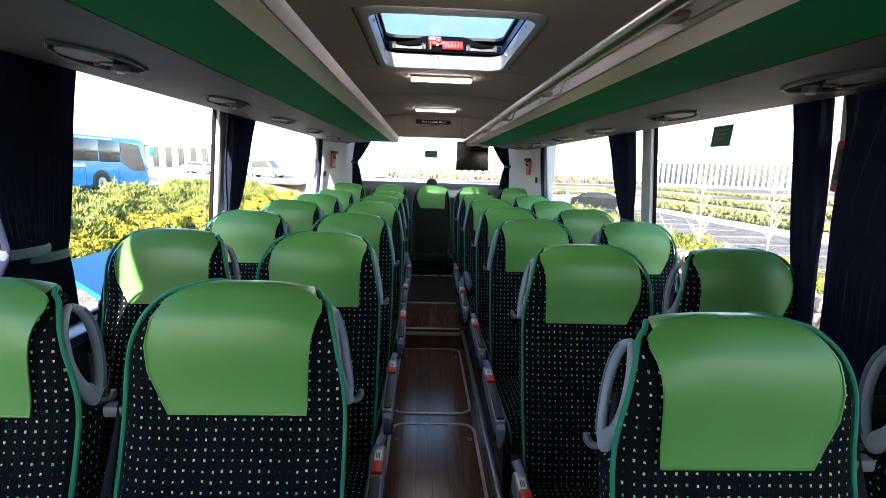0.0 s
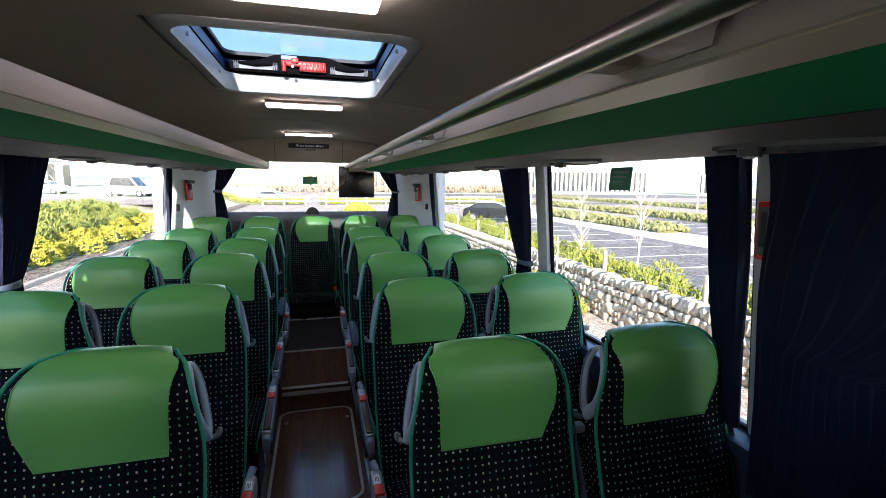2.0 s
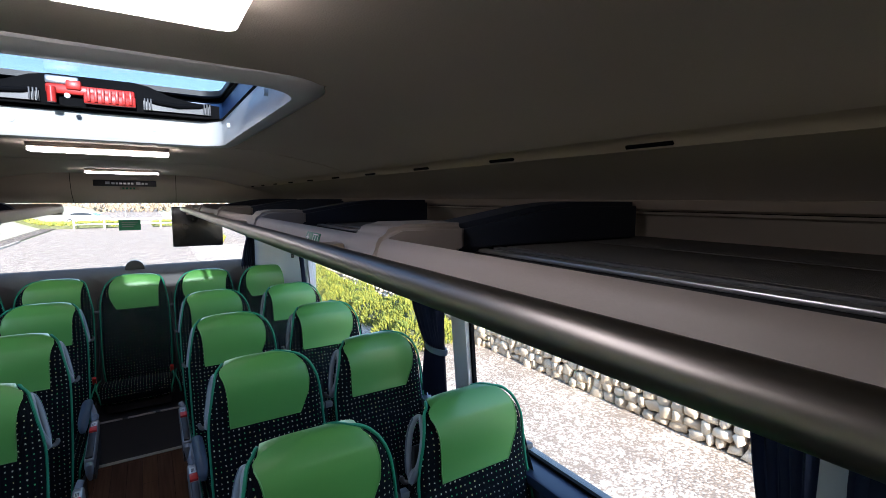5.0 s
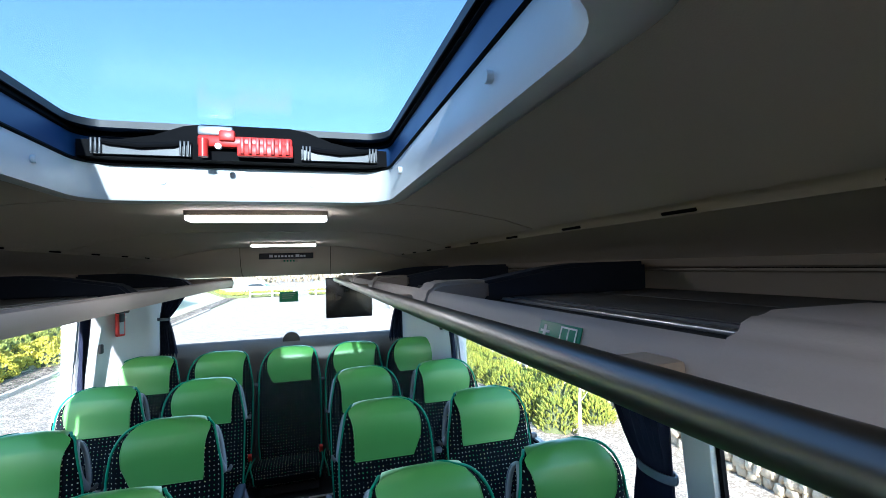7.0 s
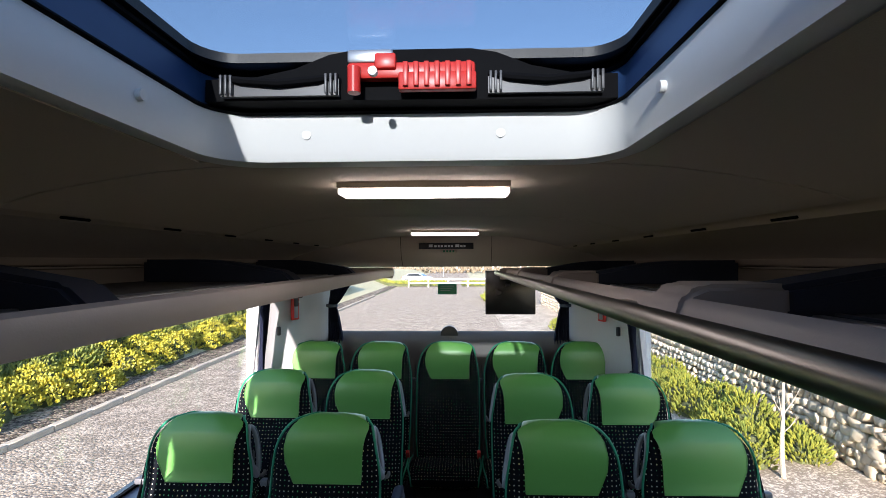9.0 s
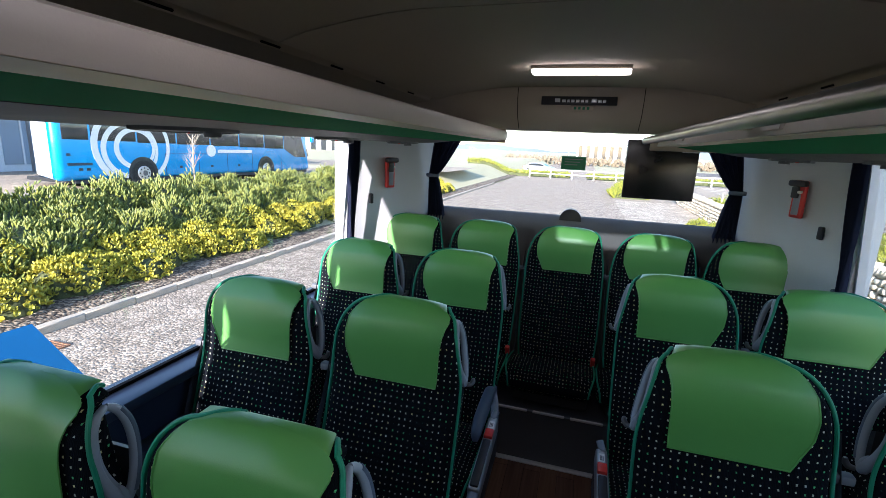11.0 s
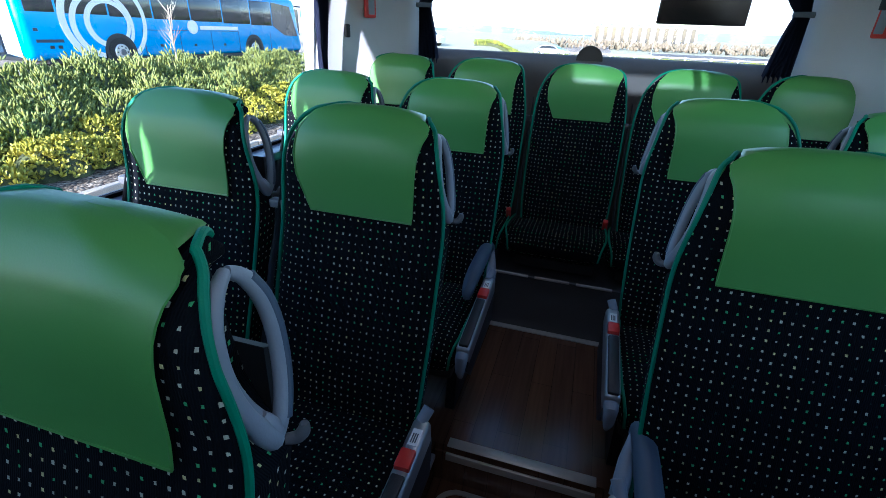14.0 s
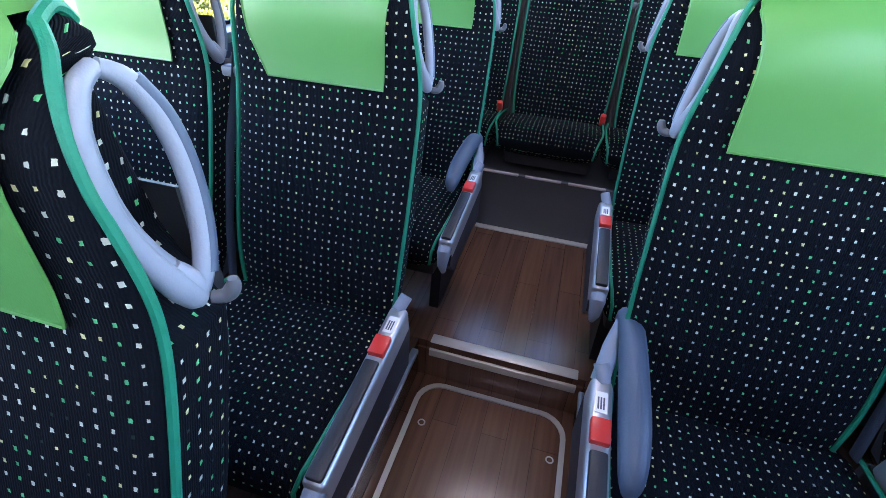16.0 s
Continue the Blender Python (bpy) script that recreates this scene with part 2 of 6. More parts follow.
def box(x0, x1, y0, y1, z0, z1, bevel=0.0, bm=None, seg=2):
    own = bmesh.new()
    vs = [own.verts.new((x, y, z)) for x in (x0, x1) for y in (y0, y1) for z in (z0, z1)]
    for f in ((0, 1, 3, 2), (4, 6, 7, 5), (0, 4, 5, 1), (2, 3, 7, 6), (0, 2, 6, 4), (1, 5, 7, 3)):
        own.faces.new([vs[i] for i in f])
    if bevel:
        bmesh.ops.bevel(own, geom=list(own.edges), offset=bevel, segments=seg, profile=0.5, affect="EDGES")
    if bm is None:
        return own
    join(bm, own)
    return bm


def join(bm, other, m=None):
    if m is not None:
        bmesh.ops.transform(other, matrix=m, verts=other.verts)
    me = bpy.data.meshes.new("tmp")
    other.to_mesh(me)
    other.free()
    bm.from_mesh(me)
    bpy.data.meshes.remove(me)
    return bm


def turned(bm, m):
    bmesh.ops.transform(bm, matrix=m, verts=bm.verts)
    return bm


def tube(points, r, sides=8, bm=None, closed=False, flat=1.0):
    """A tube along points; r: a radius, or one for each point."""
    bm = bm or bmesh.new()
    pts = [Vector(p) for p in points]
    n = len(pts)
    rings = []
    side = None
    for i, p in enumerate(pts):
        a, b = pts[i - 1] if i or closed else p, pts[(i + 1) % n] if i < n - 1 or closed else p
        d = (b - a).normalized()
        if side is None:
            side = d.cross(Vector((0, 0, 1)) if abs(d.z) < 0.9 else Vector((1, 0, 0))).normalized()
        side = (side - d * side.dot(d)).normalized()
        up = d.cross(side)
        rr = r[i] if isinstance(r, (list, tuple)) else r
        rings.append([bm.verts.new(p + rr * (math.cos(t) * side + flat * math.sin(t) * up)) for t in [2 * math.pi * k / sides for k in range(sides)]])
    for i in range(n if closed else n - 1):
        A, B = rings[i], rings[(i + 1) % n]
        for k in range(sides):
            bm.faces.new((A[k], A[(k + 1) % sides], B[(k + 1) % sides], B[k]))
    if not closed:
        bm.faces.new(rings[0][::-1])
        bm.faces.new(rings[-1])
    return bm


def flow(rows, steps=5):
    """Smooth curve through rows of numbers."""
    a = np.array([rows[0]] + list(rows) + [rows[-1]], float)
    out = []
    for i in range(1, len(a) - 2):
        for k in range(steps):
            t = k / steps
            p0, p1, p2, p3 = a[i - 1:i + 3]
            out.append(tuple(0.5 * (2 * p1 + (p2 - p0) * t + (2 * p0 - 5 * p1 + 4 * p2 - p3) * t * t + (3 * p1 - p0 - 3 * p2 + p3) * t ** 3)))
    return out + [tuple(a[-1])]


def bent(rows, sides=10, steps=4):
    """A smooth tube through rows of x, y, z and radius."""
    q = flow(rows, steps)
    return tube([tuple(float(v) for v in r[:3]) for r in q], [float(r[3]) for r in q], sides)


def disc(c, axis, r, depth, sides=24, bm=None, r2=None):
    a = Vector(axis).normalized()
    return tube([Vector(c) - a * depth / 2, Vector(c) + a * depth / 2], [r, r if r2 is None else r2], sides, bm)


def profile(points, y0, y1, thick=0.0, bm=None, steps=1, axis="y"):
    """A sheet with the given (x, z) profile, run along y; thick: its depth, to the profile's left."""
    bm = bm or bmesh.new()
    pts = [Vector((p[0], 0, p[1])) for p in points]
    if thick:
        out = []
        for i, p in enumerate(pts):
            a, b = pts[max(0, i - 1)], pts[min(len(pts) - 1, i + 1)]
            d = (b - a).normalized()
            out.append(p + Vector((-d.z, 0, d.x)) * thick)
        pts = pts + out[::-1]
    rows = []
    for k in range(steps + 1):
        y = y0 + (y1 - y0) * k / steps
        rows.append([bm.verts.new((p.x, y, p.z)) for p in pts])
    n = len(pts)
    for A, B in zip(rows, rows[1:]):
        for i in range(n if thick else n - 1):
            bm.faces.new((A[i], A[(i + 1) % n], B[(i + 1) % n], B[i]))
    if thick:
        bm.faces.new(rows[0][::-1])
        bm.faces.new(rows[-1])
    bmesh.ops.recalc_face_normals(bm, faces=bm.faces)
    return bm


def outline(points, z0, z1, bm=None, hole=None):
    """A flat plate of a closed (x, y) outline from z0 to z1, with an outline of the same count cut out of it."""
    bm = bm or bmesh.new()
    lo, hi = ([bm.verts.new((x, y, z)) for x, y in points] for z in (z0, z1))
    n = len(points)
    for i in range(n):
        bm.faces.new((lo[i], lo[(i + 1) % n], hi[(i + 1) % n], hi[i]))
    if hole:
        l2, h2 = ([bm.verts.new((x, y, z)) for x, y in hole] for z in (z0, z1))
        for i in range(n):
            j = (i + 1) % n
            bm.faces.new((l2[j], l2[i], h2[i], h2[j]))
            bm.faces.new((hi[i], hi[j], h2[j], h2[i]))
            bm.faces.new((lo[j], lo[i], l2[i], l2[j]))
    else:
        bm.faces.new(lo[::-1])
        bm.faces.new(hi)
    return bm


def rounded(x0, x1, y0, y1, r, n=6):
    pts = []
    for cx, cy, a in ((x1 - r, y1 - r, 0), (x0 + r, y1 - r, 90), (x0 + r, y0 + r, 180), (x1 - r, y0 + r, 270)):
        for k in range(n + 1):
            t = radians(a + 90 * k / n)
            pts.append((cx + r * math.cos(t), cy + r * math.sin(t)))
    return pts
# ---- the coach's shell ----
FL, WELL = -0.03, -0.20          # seat platform and sunken aisle
YF, YR = -2.2, 5.78              # front and rear of the saloon
GAPS = ((-1.9, 0.42), (0.53, 1.585), (1.688, 2.87), (2.98, 5.12))   # side windows, along y
Z_SILL, Z_TOP = 0.82, 1.665


def prism_x(points, x0, x1, bm=None):
    """A solid of a closed (y, z) outline, run along x."""
    bm = bm or bmesh.new()
    a, b = ([bm.verts.new((x, y, z)) for y, z in points] for x in (x0, x1))
    n = len(points)
    for i in range(n):
        bm.faces.new((a[i], a[(i + 1) % n], b[(i + 1) % n], b[i]))
    bm.faces.new(a[::-1])
    bm.faces.new(b)
    bmesh.ops.recalc_face_normals(bm, faces=bm.faces)
    return bm


floor = thing("floor", "dark wood-look vinyl coach floor with a sunken aisle", "floor", kind="structure")
part("platform", box(-1.2, -0.285, YF, 4.214, FL - 0.25, FL), WOODF, floor)
part("platform", box(0.295, 1.2, YF, 4.214, FL - 0.25, FL), WOODF, floor)
part("aisle_floor", box(-0.284, 0.294, YF, 4.214, WELL - 0.05, WELL), WOODF, floor)
part("upper_floor", box(-1.2, 1.2, 4.216, 5.035, FL - 0.25, FL), WOODF, floor)
part("rear_platform", box(-1.2, 1.2, 5.036, YR, FL - 0.25, 0.26), GREYDK, floor, "dark riser under the rear bench")
part("riser", box(-0.284, 0.294, 4.206, 4.2155, WELL + 0.002, FL - 0.03), WOODF, floor)
for z0, z1, y0, y1 in ((FL, FL + 0.004, 4.208, 4.250), (FL - 0.052, FL - 0.020, 4.194, 4.205)):
    part("step_edging", box(-0.24, 0.27, y0, y1, z0 + 0.001, z1, 0.002), STEEL, floor, "scuffed aluminium step edging")
part("step_edging", box(-0.27, 0.29, 5.000, 5.034, FL + 0.001, FL + 0.007, 0.002), STEEL, floor, "scuffed aluminium step edging")
for k in range(3):
    part("edge_strip", box(-0.26 + 0.19 * k, -0.10 + 0.19 * k, 5.020, 5.034, 0.262, 0.272, 0.002), STEEL, floor)
# floor traps in the aisle, each with a rounded metal frame and two lifting eyes
for y0, y1 in ((3.07, 4.18), (1.88, 2.96), (0.70, 1.77), (-0.46, 0.60)):
    trap = thing("floor_trap", "wood-look aisle floor trap framed in rounded aluminium trim", "floor trap", "floor traps")
    part("frame", outline(rounded(-0.255, 0.272, y0, y1, 0.09), WELL + 0.001, WELL + 0.007, hole=rounded(-0.238, 0.255, y0 + 0.017, y1 - 0.017, 0.075)), STEEL, trap)
    part("panel", outline(rounded(-0.236, 0.253, y0 + 0.019, y1 - 0.019, 0.073), WELL + 0.001, WELL + 0.004), WOODF, trap)
    for ex in (-0.200, 0.228):
        part("lifting_eye", tube([(ex + 0.011 * math.cos(a), y1 - 0.175 + 0.011 * math.sin(a), WELL + 0.006) for a in np.linspace(0, 2 * math.pi, 12, endpoint=False)], 0.0025, 5, closed=True), STEEL, trap)
for s, x in ((-1, -0.275), (1, 0.285)):
    rail = tagged(part("seat_rail", box(x - 0.012, x + 0.012, YF, 4.15, FL + 0.001, FL + 0.02, 0.004), SILVER), "silver seat mounting rail along the aisle edge", "seat rail", kind="structure")

def leaned(bm, s):
    """Leans a part of the side wall inward towards its top, about the sill."""
    for v in bm.verts:
        v.co.x += s * (0.047 - 0.085 * (v.co.z - 0.82))
    return bm


for s, side in ((-1, "left"), (1, "right")):
    wall = thing("wall_" + side, "navy and grey coach side wall with window openings", "wall", kind="structure")
    x0, x1 = sorted((s * 1.20, s * 1.27))
    part("lower_panel", box(x0, x1, YF, YR, -0.9, Z_SILL - 0.04), NAVY, wall, "dark navy lower panel")
    part("sill", box(*sorted((s * 1.165, s * 1.315)), YF, 5.12, Z_SILL - 0.038, Z_SILL, 0.01), NAVY, wall, "dark blue moulded window sill")
    part("ledge", box(*sorted((s * 1.13, s * 1.199)), YF, 5.0, 0.60, 0.655, 0.015), NAVY, wall, "glossy blue ledge")
    part("header", leaned(box(*sorted((s * 1.19, s * 1.227)), YF, YR, Z_TOP, 2.06), s), UNDER, wall)
    edges = [YF] + [v for g in GAPS for v in g] + [5.2]
    for a, b in zip(edges[0::2], edges[1::2]):
        part("pillar", leaned(box(*sorted((s * 1.185, s * 1.221)), a, b, Z_SILL + 0.001, Z_TOP - 0.001, 0.012), s), WALLWHITE, wall, "pale grey window pillar")
    # rear corner trim, bending in towards the back window
    pts = [(1.20, 5.12), (1.185, 5.20), (1.10, 5.38), (0.98, 5.60), (0.87, 5.745), (0.87, 5.80), (1.27, 5.80), (1.27, 5.12)]
    pts = [(s * x, y) for x, y in pts]
    part("corner_trim", outline(pts if s > 0 else pts[::-1], 0.5, 1.72), WALLWHITE, wall, "pale grey moulded rear corner trim")
    part("end_seal", leaned(box(*sorted((s * 1.19, s * 1.221)), 5.10, 5.119, Z_SILL + 0.002, Z_TOP - 0.002), s), WALLWHITE, wall)
    for k, (a, b) in enumerate(GAPS):
        win = thing(f"window_{k + 1 + (4 if s > 0 else 0)}", "coach side window with black rubber surround", "window", kind="structure")
        g = part("pane", leaned(box(*sorted((s * 1.222, s * 1.227)), a - 0.02, b + 0.02, Z_SILL - 0.01, Z_TOP + 0.01), s), GLASS, win, smooth=False)
        g.visible_shadow = False
        ring = bmesh.new()
        for y0, y1, z0, z1 in ((a, b, Z_SILL, Z_SILL + 0.012), (a, b, Z_TOP - 0.012, Z_TOP), (a, a + 0.014, Z_SILL + 0.012, Z_TOP - 0.012), (b - 0.014, b, Z_SILL + 0.012, Z_TOP - 0.012)):
            box(*sorted((s * 1.205, s * 1.22)), y0, y1, z0, z1, bm=ring)
        part("surround", leaned(ring, s), RUBBER, win)

roof = tagged(part("roof", box(-1.27, -0.36, YF, 5.86, 2.061, 2.069), UNDER), "coach roof skin above the lining", "roof", kind="structure")
for x0, x1, y0, y1 in ((0.36, 1.27, YF, 5.86), (-0.359, 0.359, YF, 1.995), (-0.359, 0.359, 2.972, 5.86)):
    part("roof_panel", box(x0, x1, y0, y1, 2.061, 2.069), UNDER, roof)

# ceiling lining in one mesh, with joints between its panels and the hatch opening left free
CURVE = [(0.742, 1.860), (0.66, 1.884), (0.54, 1.906), (0.44, 1.920), (0.348, 1.927)]
full = [(-x, z) for x, z in CURVE] + [(0.0, 1.930)] + [(x, z) for x, z in CURVE[::-1]]
bm = bmesh.new()
for y0, y1 in ((YF, -0.60), (-0.592, 0.90), (0.908, 2.02), (2.952, 2.985), (2.993, 3.90), (3.908, 5.29)):
    profile(full[::-1], y0, y1, 0.012, bm)
for half in ([(-x, z) for x, z in CURVE], [(x, z) for x, z in CURVE[::-1]]):
    profile(half[::-1], 2.02, 2.952, 0.012, bm)
bmesh.ops.recalc_face_normals(bm, faces=bm.faces)
ceiling = tagged(part("ceiling", bm, CEIL), "taupe fabric-lined coach ceiling in joined panels", "ceiling", kind="structure")

back = thing("wall_rear", "grey rear end of the saloon below and above the back window", "wall", kind="structure")
part("upper_bulkhead", prism_x([(5.292, 1.932), (5.296, 1.86), (5.33, 1.78), (5.42, 1.712), (5.70, 1.715), (5.80, 1.74), (5.80, 2.055), (5.292, 2.055)], -1.18, 1.18), CEIL, back, "taupe bulkhead over the back window")
for x in (-0.305, 0.305):
    part("joint", prism_x([(5.2895, 1.93), (5.2935, 1.86), (5.3275, 1.78), (5.41, 1.716), (5.415, 1.718), (5.333, 1.784), (5.30, 1.86), (5.296, 1.93)], x - 0.0015, x + 0.0015), RUBBER, back)
part("rear_panel", prism_x([(5.62, 0.28), (5.58, 0.98), (5.66, 1.16), (5.74, 1.205), (5.80, 1.21), (5.80, -0.2), (5.62, -0.2)], -0.90, 0.90), PARCEL, back, "grey carpeted panel under the back window")
part("brake_light_cover", turned(disc((0, 0, 0), (0, 1, 0), 0.065, 0.05, 28), pose(0.01, 5.735, 1.195)), SHELL, back, "black half-round cover on the back sill")
for x0, x1 in ((-1.2, -0.87), (0.87, 1.2)):
    part("lower_corner", box(x0, x1, 5.60, 5.80, -0.2, 0.55), PARCEL, back)
win = thing("window_9", "large coach back window", "window", kind="structure")
g = part("pane", box(-0.90, 0.90, 5.775, 5.78, 1.19, 1.76), GLASS, win, smooth=False)
g.visible_shadow = False
# unseen wall added in place of the windscreen end, to keep its light out
front = thing("wall_front", "unseen dark wall added to close the front", "wall", kind="structure")
part("lower_front", box(-1.27, 1.27, YF - 0.06, YF, -0.9, 2.10), NAVY, front, "unseen dark closing wall")

# ---- luggage racks ----
RACK_Y1 = 5.36
for s, side in ((-1, "left"), (1, "right")):
    lift = 0.010 if s < 0 else 0.0

    def P(pts, lift=lift, s=s):
        pts = [(s * x, z + lift) for x, z in pts]
        return pts if s > 0 else pts[::-1]
    rail_word = "and metal handrail" if s > 0 else "and beige lip"
    rack = thing("luggage_rack", "overhead luggage rack with green lined underside " + rail_word, "luggage rack", "luggage racks")
    if s > 0:
        part("handrail", tube([(0.3404, YF, 1.6706), (0.3404, 5.33, 1.6706)], 0.0165, 24), CHROME, rack, "brown-grey metal handrail tube")
        part("handrail_cap", disc((0.3404, 5.345, 1.6706), (0, 1, 0), 0.017, 0.03, 20), GREYPL, rack)
        for y in (0.27, 1.20, 2.13, 3.06, 3.99, 4.92):
            part("rail_bracket", box(0.352, 0.403, y - 0.022, y + 0.022, 1.662, 1.678, 0.004), CREAM, rack)
        lip = [(0.400, 1.645), (0.4045, 1.660), (0.4100, 1.681), (0.4135, 1.688), (0.4190, 1.6915), (0.4245, 1.689), (0.4270, 1.682), (0.4285, 1.660)]
        strip = [(0.4015, 1.6435), (0.44, 1.6435), (0.4865, 1.6455)]
        lining = [(0.489, 1.6455), (0.59, 1.633), (0.688, 1.6240)]
        service = [(0.691, 1.6230), (0.76, 1.612), (0.93, 1.603), (1.07, 1.608), (1.158, 1.634)]
    else:
        lip = [(0.364, 1.6425), (0.360, 1.657), (0.359, 1.674), (0.362, 1.682), (0.370, 1.686), (0.378, 1.683), (0.382, 1.674), (0.384, 1.650)]
        strip = [(0.3655, 1.641), (0.40, 1.637), (0.4410, 1.637)]
        lining = [(0.4435, 1.637), (0.56, 1.630), (0.675, 1.623)]
        service = [(0.678, 1.622), (0.76, 1.612), (0.93, 1.603), (1.07, 1.608), (1.158, 1.634)]
    part("front_strip", profile(P(strip), YF, RACK_Y1, 0.006), CREAM, rack, "beige strip under the rack lip")
    part("green_panel", profile(P(lining), YF, RACK_Y1, 0.008), GREEN, rack, "green fabric-lined underside")
    part("service_panel", profile(P(service), YF, RACK_Y1, 0.008), UNDER, rack, "charcoal moulded service panel")
    part("lip", profile(P(lip), YF, RACK_Y1, 0.004), LIPGREY, rack, "grey-beige moulded rack lip")
    part("rack_mat", profile(P([(0.433, 1.658), (1.10, 1.658)]), YF, RACK_Y1, 0.004), MAT, rack, "black ribbed rack mat")
    for x, w, z in ((0.612, 0.010, 0.006), (0.640, 0.006, 0.009)):
        part("mat_rail", box(*sorted((s * (x - w), s * (x + w))), YF, 5.28, 1.6625 + lift, 1.6625 + z + lift, 0.002), SILVER if w > 0.008 else GREYDK, rack, "thin metal mat rail")
    for x0, x1 in ((0.664, 0.868), (0.880, 1.092)):
        part("shelf_panel", box(*sorted((s * x0, s * x1)), YF, 5.28, 1.6625 + lift, 1.670 + lift, 0.003), PARCEL, rack, "smooth grey shelf panel")
    part("back_panel", profile(P([(1.10, 1.664), (1.085, 1.722), (1.06, 1.729)]), YF, 5.29, 0.006), CEIL, rack, "taupe back panel")
    part("back_joint", profile(P([(1.062, 1.728), (1.060, 1.735)]), YF, 5.29, 0.002), RUBBER, rack)
    part("ledge", profile(P([(1.058, 1.733), (1.046, 1.736), (1.043, 1.752), (1.050, 1.755)]), YF, 5.28, 0.003), CREAM, rack)
    part("back_joint", profile(P([(1.052, 1.753), (1.048, 1.761)]), YF, 5.29, 0.002), RUBBER, rack)
    part("upper_panel", profile(P([(1.046, 1.758), (1.03, 1.772), (0.95, 1.803), (0.85, 1.829), (0.788, 1.842)]), YF, 5.29, 0.006), CEIL, rack, "taupe back panel curving into the ceiling")
    part("slot_trim", profile(P([(0.793, 1.838), (0.781, 1.852), (0.742, 1.864)]), YF, 5.29, 0.008), CREAM, rack, "beige trim strip with air slots")
    for k in range(-11, 9):
        part("air_slot", turned(box(-0.0028, 0.0028, -0.040, 0.040, -0.002, 0.002), pose(s * 0.7802, 2.15 + 0.355 * k, 1.8385 + lift, 0, s * 49, 0)), RUBBER, rack)
    for y in [2.027 + 0.91 * k for k in range(-3, 4)]:
        pts = P([(0.48, 1.664), (1.035, 1.664), (1.035, 1.750), (0.83, 1.750), (0.735, 1.742), (0.53, 1.708)])
        bm = bmesh.new()
        a_, b_ = ([bm.verts.new((x, yy, z)) for x, z in pts] for yy in (y - 0.045, y + 0.045))
        for i in range(6):
            bm.faces.new((a_[i], a_[(i + 1) % 6], b_[(i + 1) % 6], b_[i]))
        bm.faces.new(a_[::-1])
        bm.faces.new(b_)
        bmesh.ops.recalc_face_normals(bm, faces=bm.faces)
        bmesh.ops.bevel(bm, geom=list(bm.edges), offset=0.010, segments=2, affect="EDGES")
        part("divider", bm, DIVIDER, rack, "dark navy moulded rack divider")
        if s < 0:
            continue
        nose = bmesh.new()
        pn = P([(0.391, 1.646), (0.397, 1.680), (0.412, 1.705), (0.440, 1.716), (0.56, 1.716), (0.56, 1.666), (0.42, 1.648)])
        a_, b_ = ([nose.verts.new((x, yy, z)) for x, z in pn] for yy in (y - 0.060, y + 0.060))
        for i in range(7):
            nose.faces.new((a_[i], a_[(i + 1) % 7], b_[(i + 1) % 7], b_[i]))
        nose.faces.new(a_[::-1])
        nose.faces.new(b_)
        bmesh.ops.recalc_face_normals(nose, faces=nose.faces)
        bmesh.ops.bevel(nose, geom=list(nose.edges), offset=0.010, segments=3, affect="EDGES")
        part("divider_nose", nose, LIPGREY, rack, "grey-beige moulded divider cap")
    part("end_cap", box(*sorted((s * 0.365, s * 1.17)), RACK_Y1, RACK_Y1 + 0.012, 1.625 + lift, 1.70 + lift, 0.004), CREAM, rack)

SIGN_Y = 2.292
sgn = thing("exit_sign", "green and white emergency exit sign on the rack lip", "sign")
tilt = pose(0.4030, SIGN_Y, 1.6735, 0, -72.5, 0)
part("plate", turned(box(-0.0115, 0.0115, -0.044, 0.044, 0, 0.0015, 0.0006), tilt), SIGNGREEN, sgn)
for u0, u1, v0, v1 in ((-0.007, 0.007, 0.026, 0.032), (-0.009, 0.009, -0.007, -0.005), (-0.009, 0.009, -0.037, -0.035), (0.007, 0.009, -0.037, -0.005), (-0.002, 0.001, 0.018, 0.038), (-0.009, -0.007, -0.022, -0.005), (-0.009, 0.007, -0.022, -0.020)):
    part("white_mark", turned(box(u0, u1, v0, v1, 0.0016, 0.0022), tilt), WHITEPL, sgn)


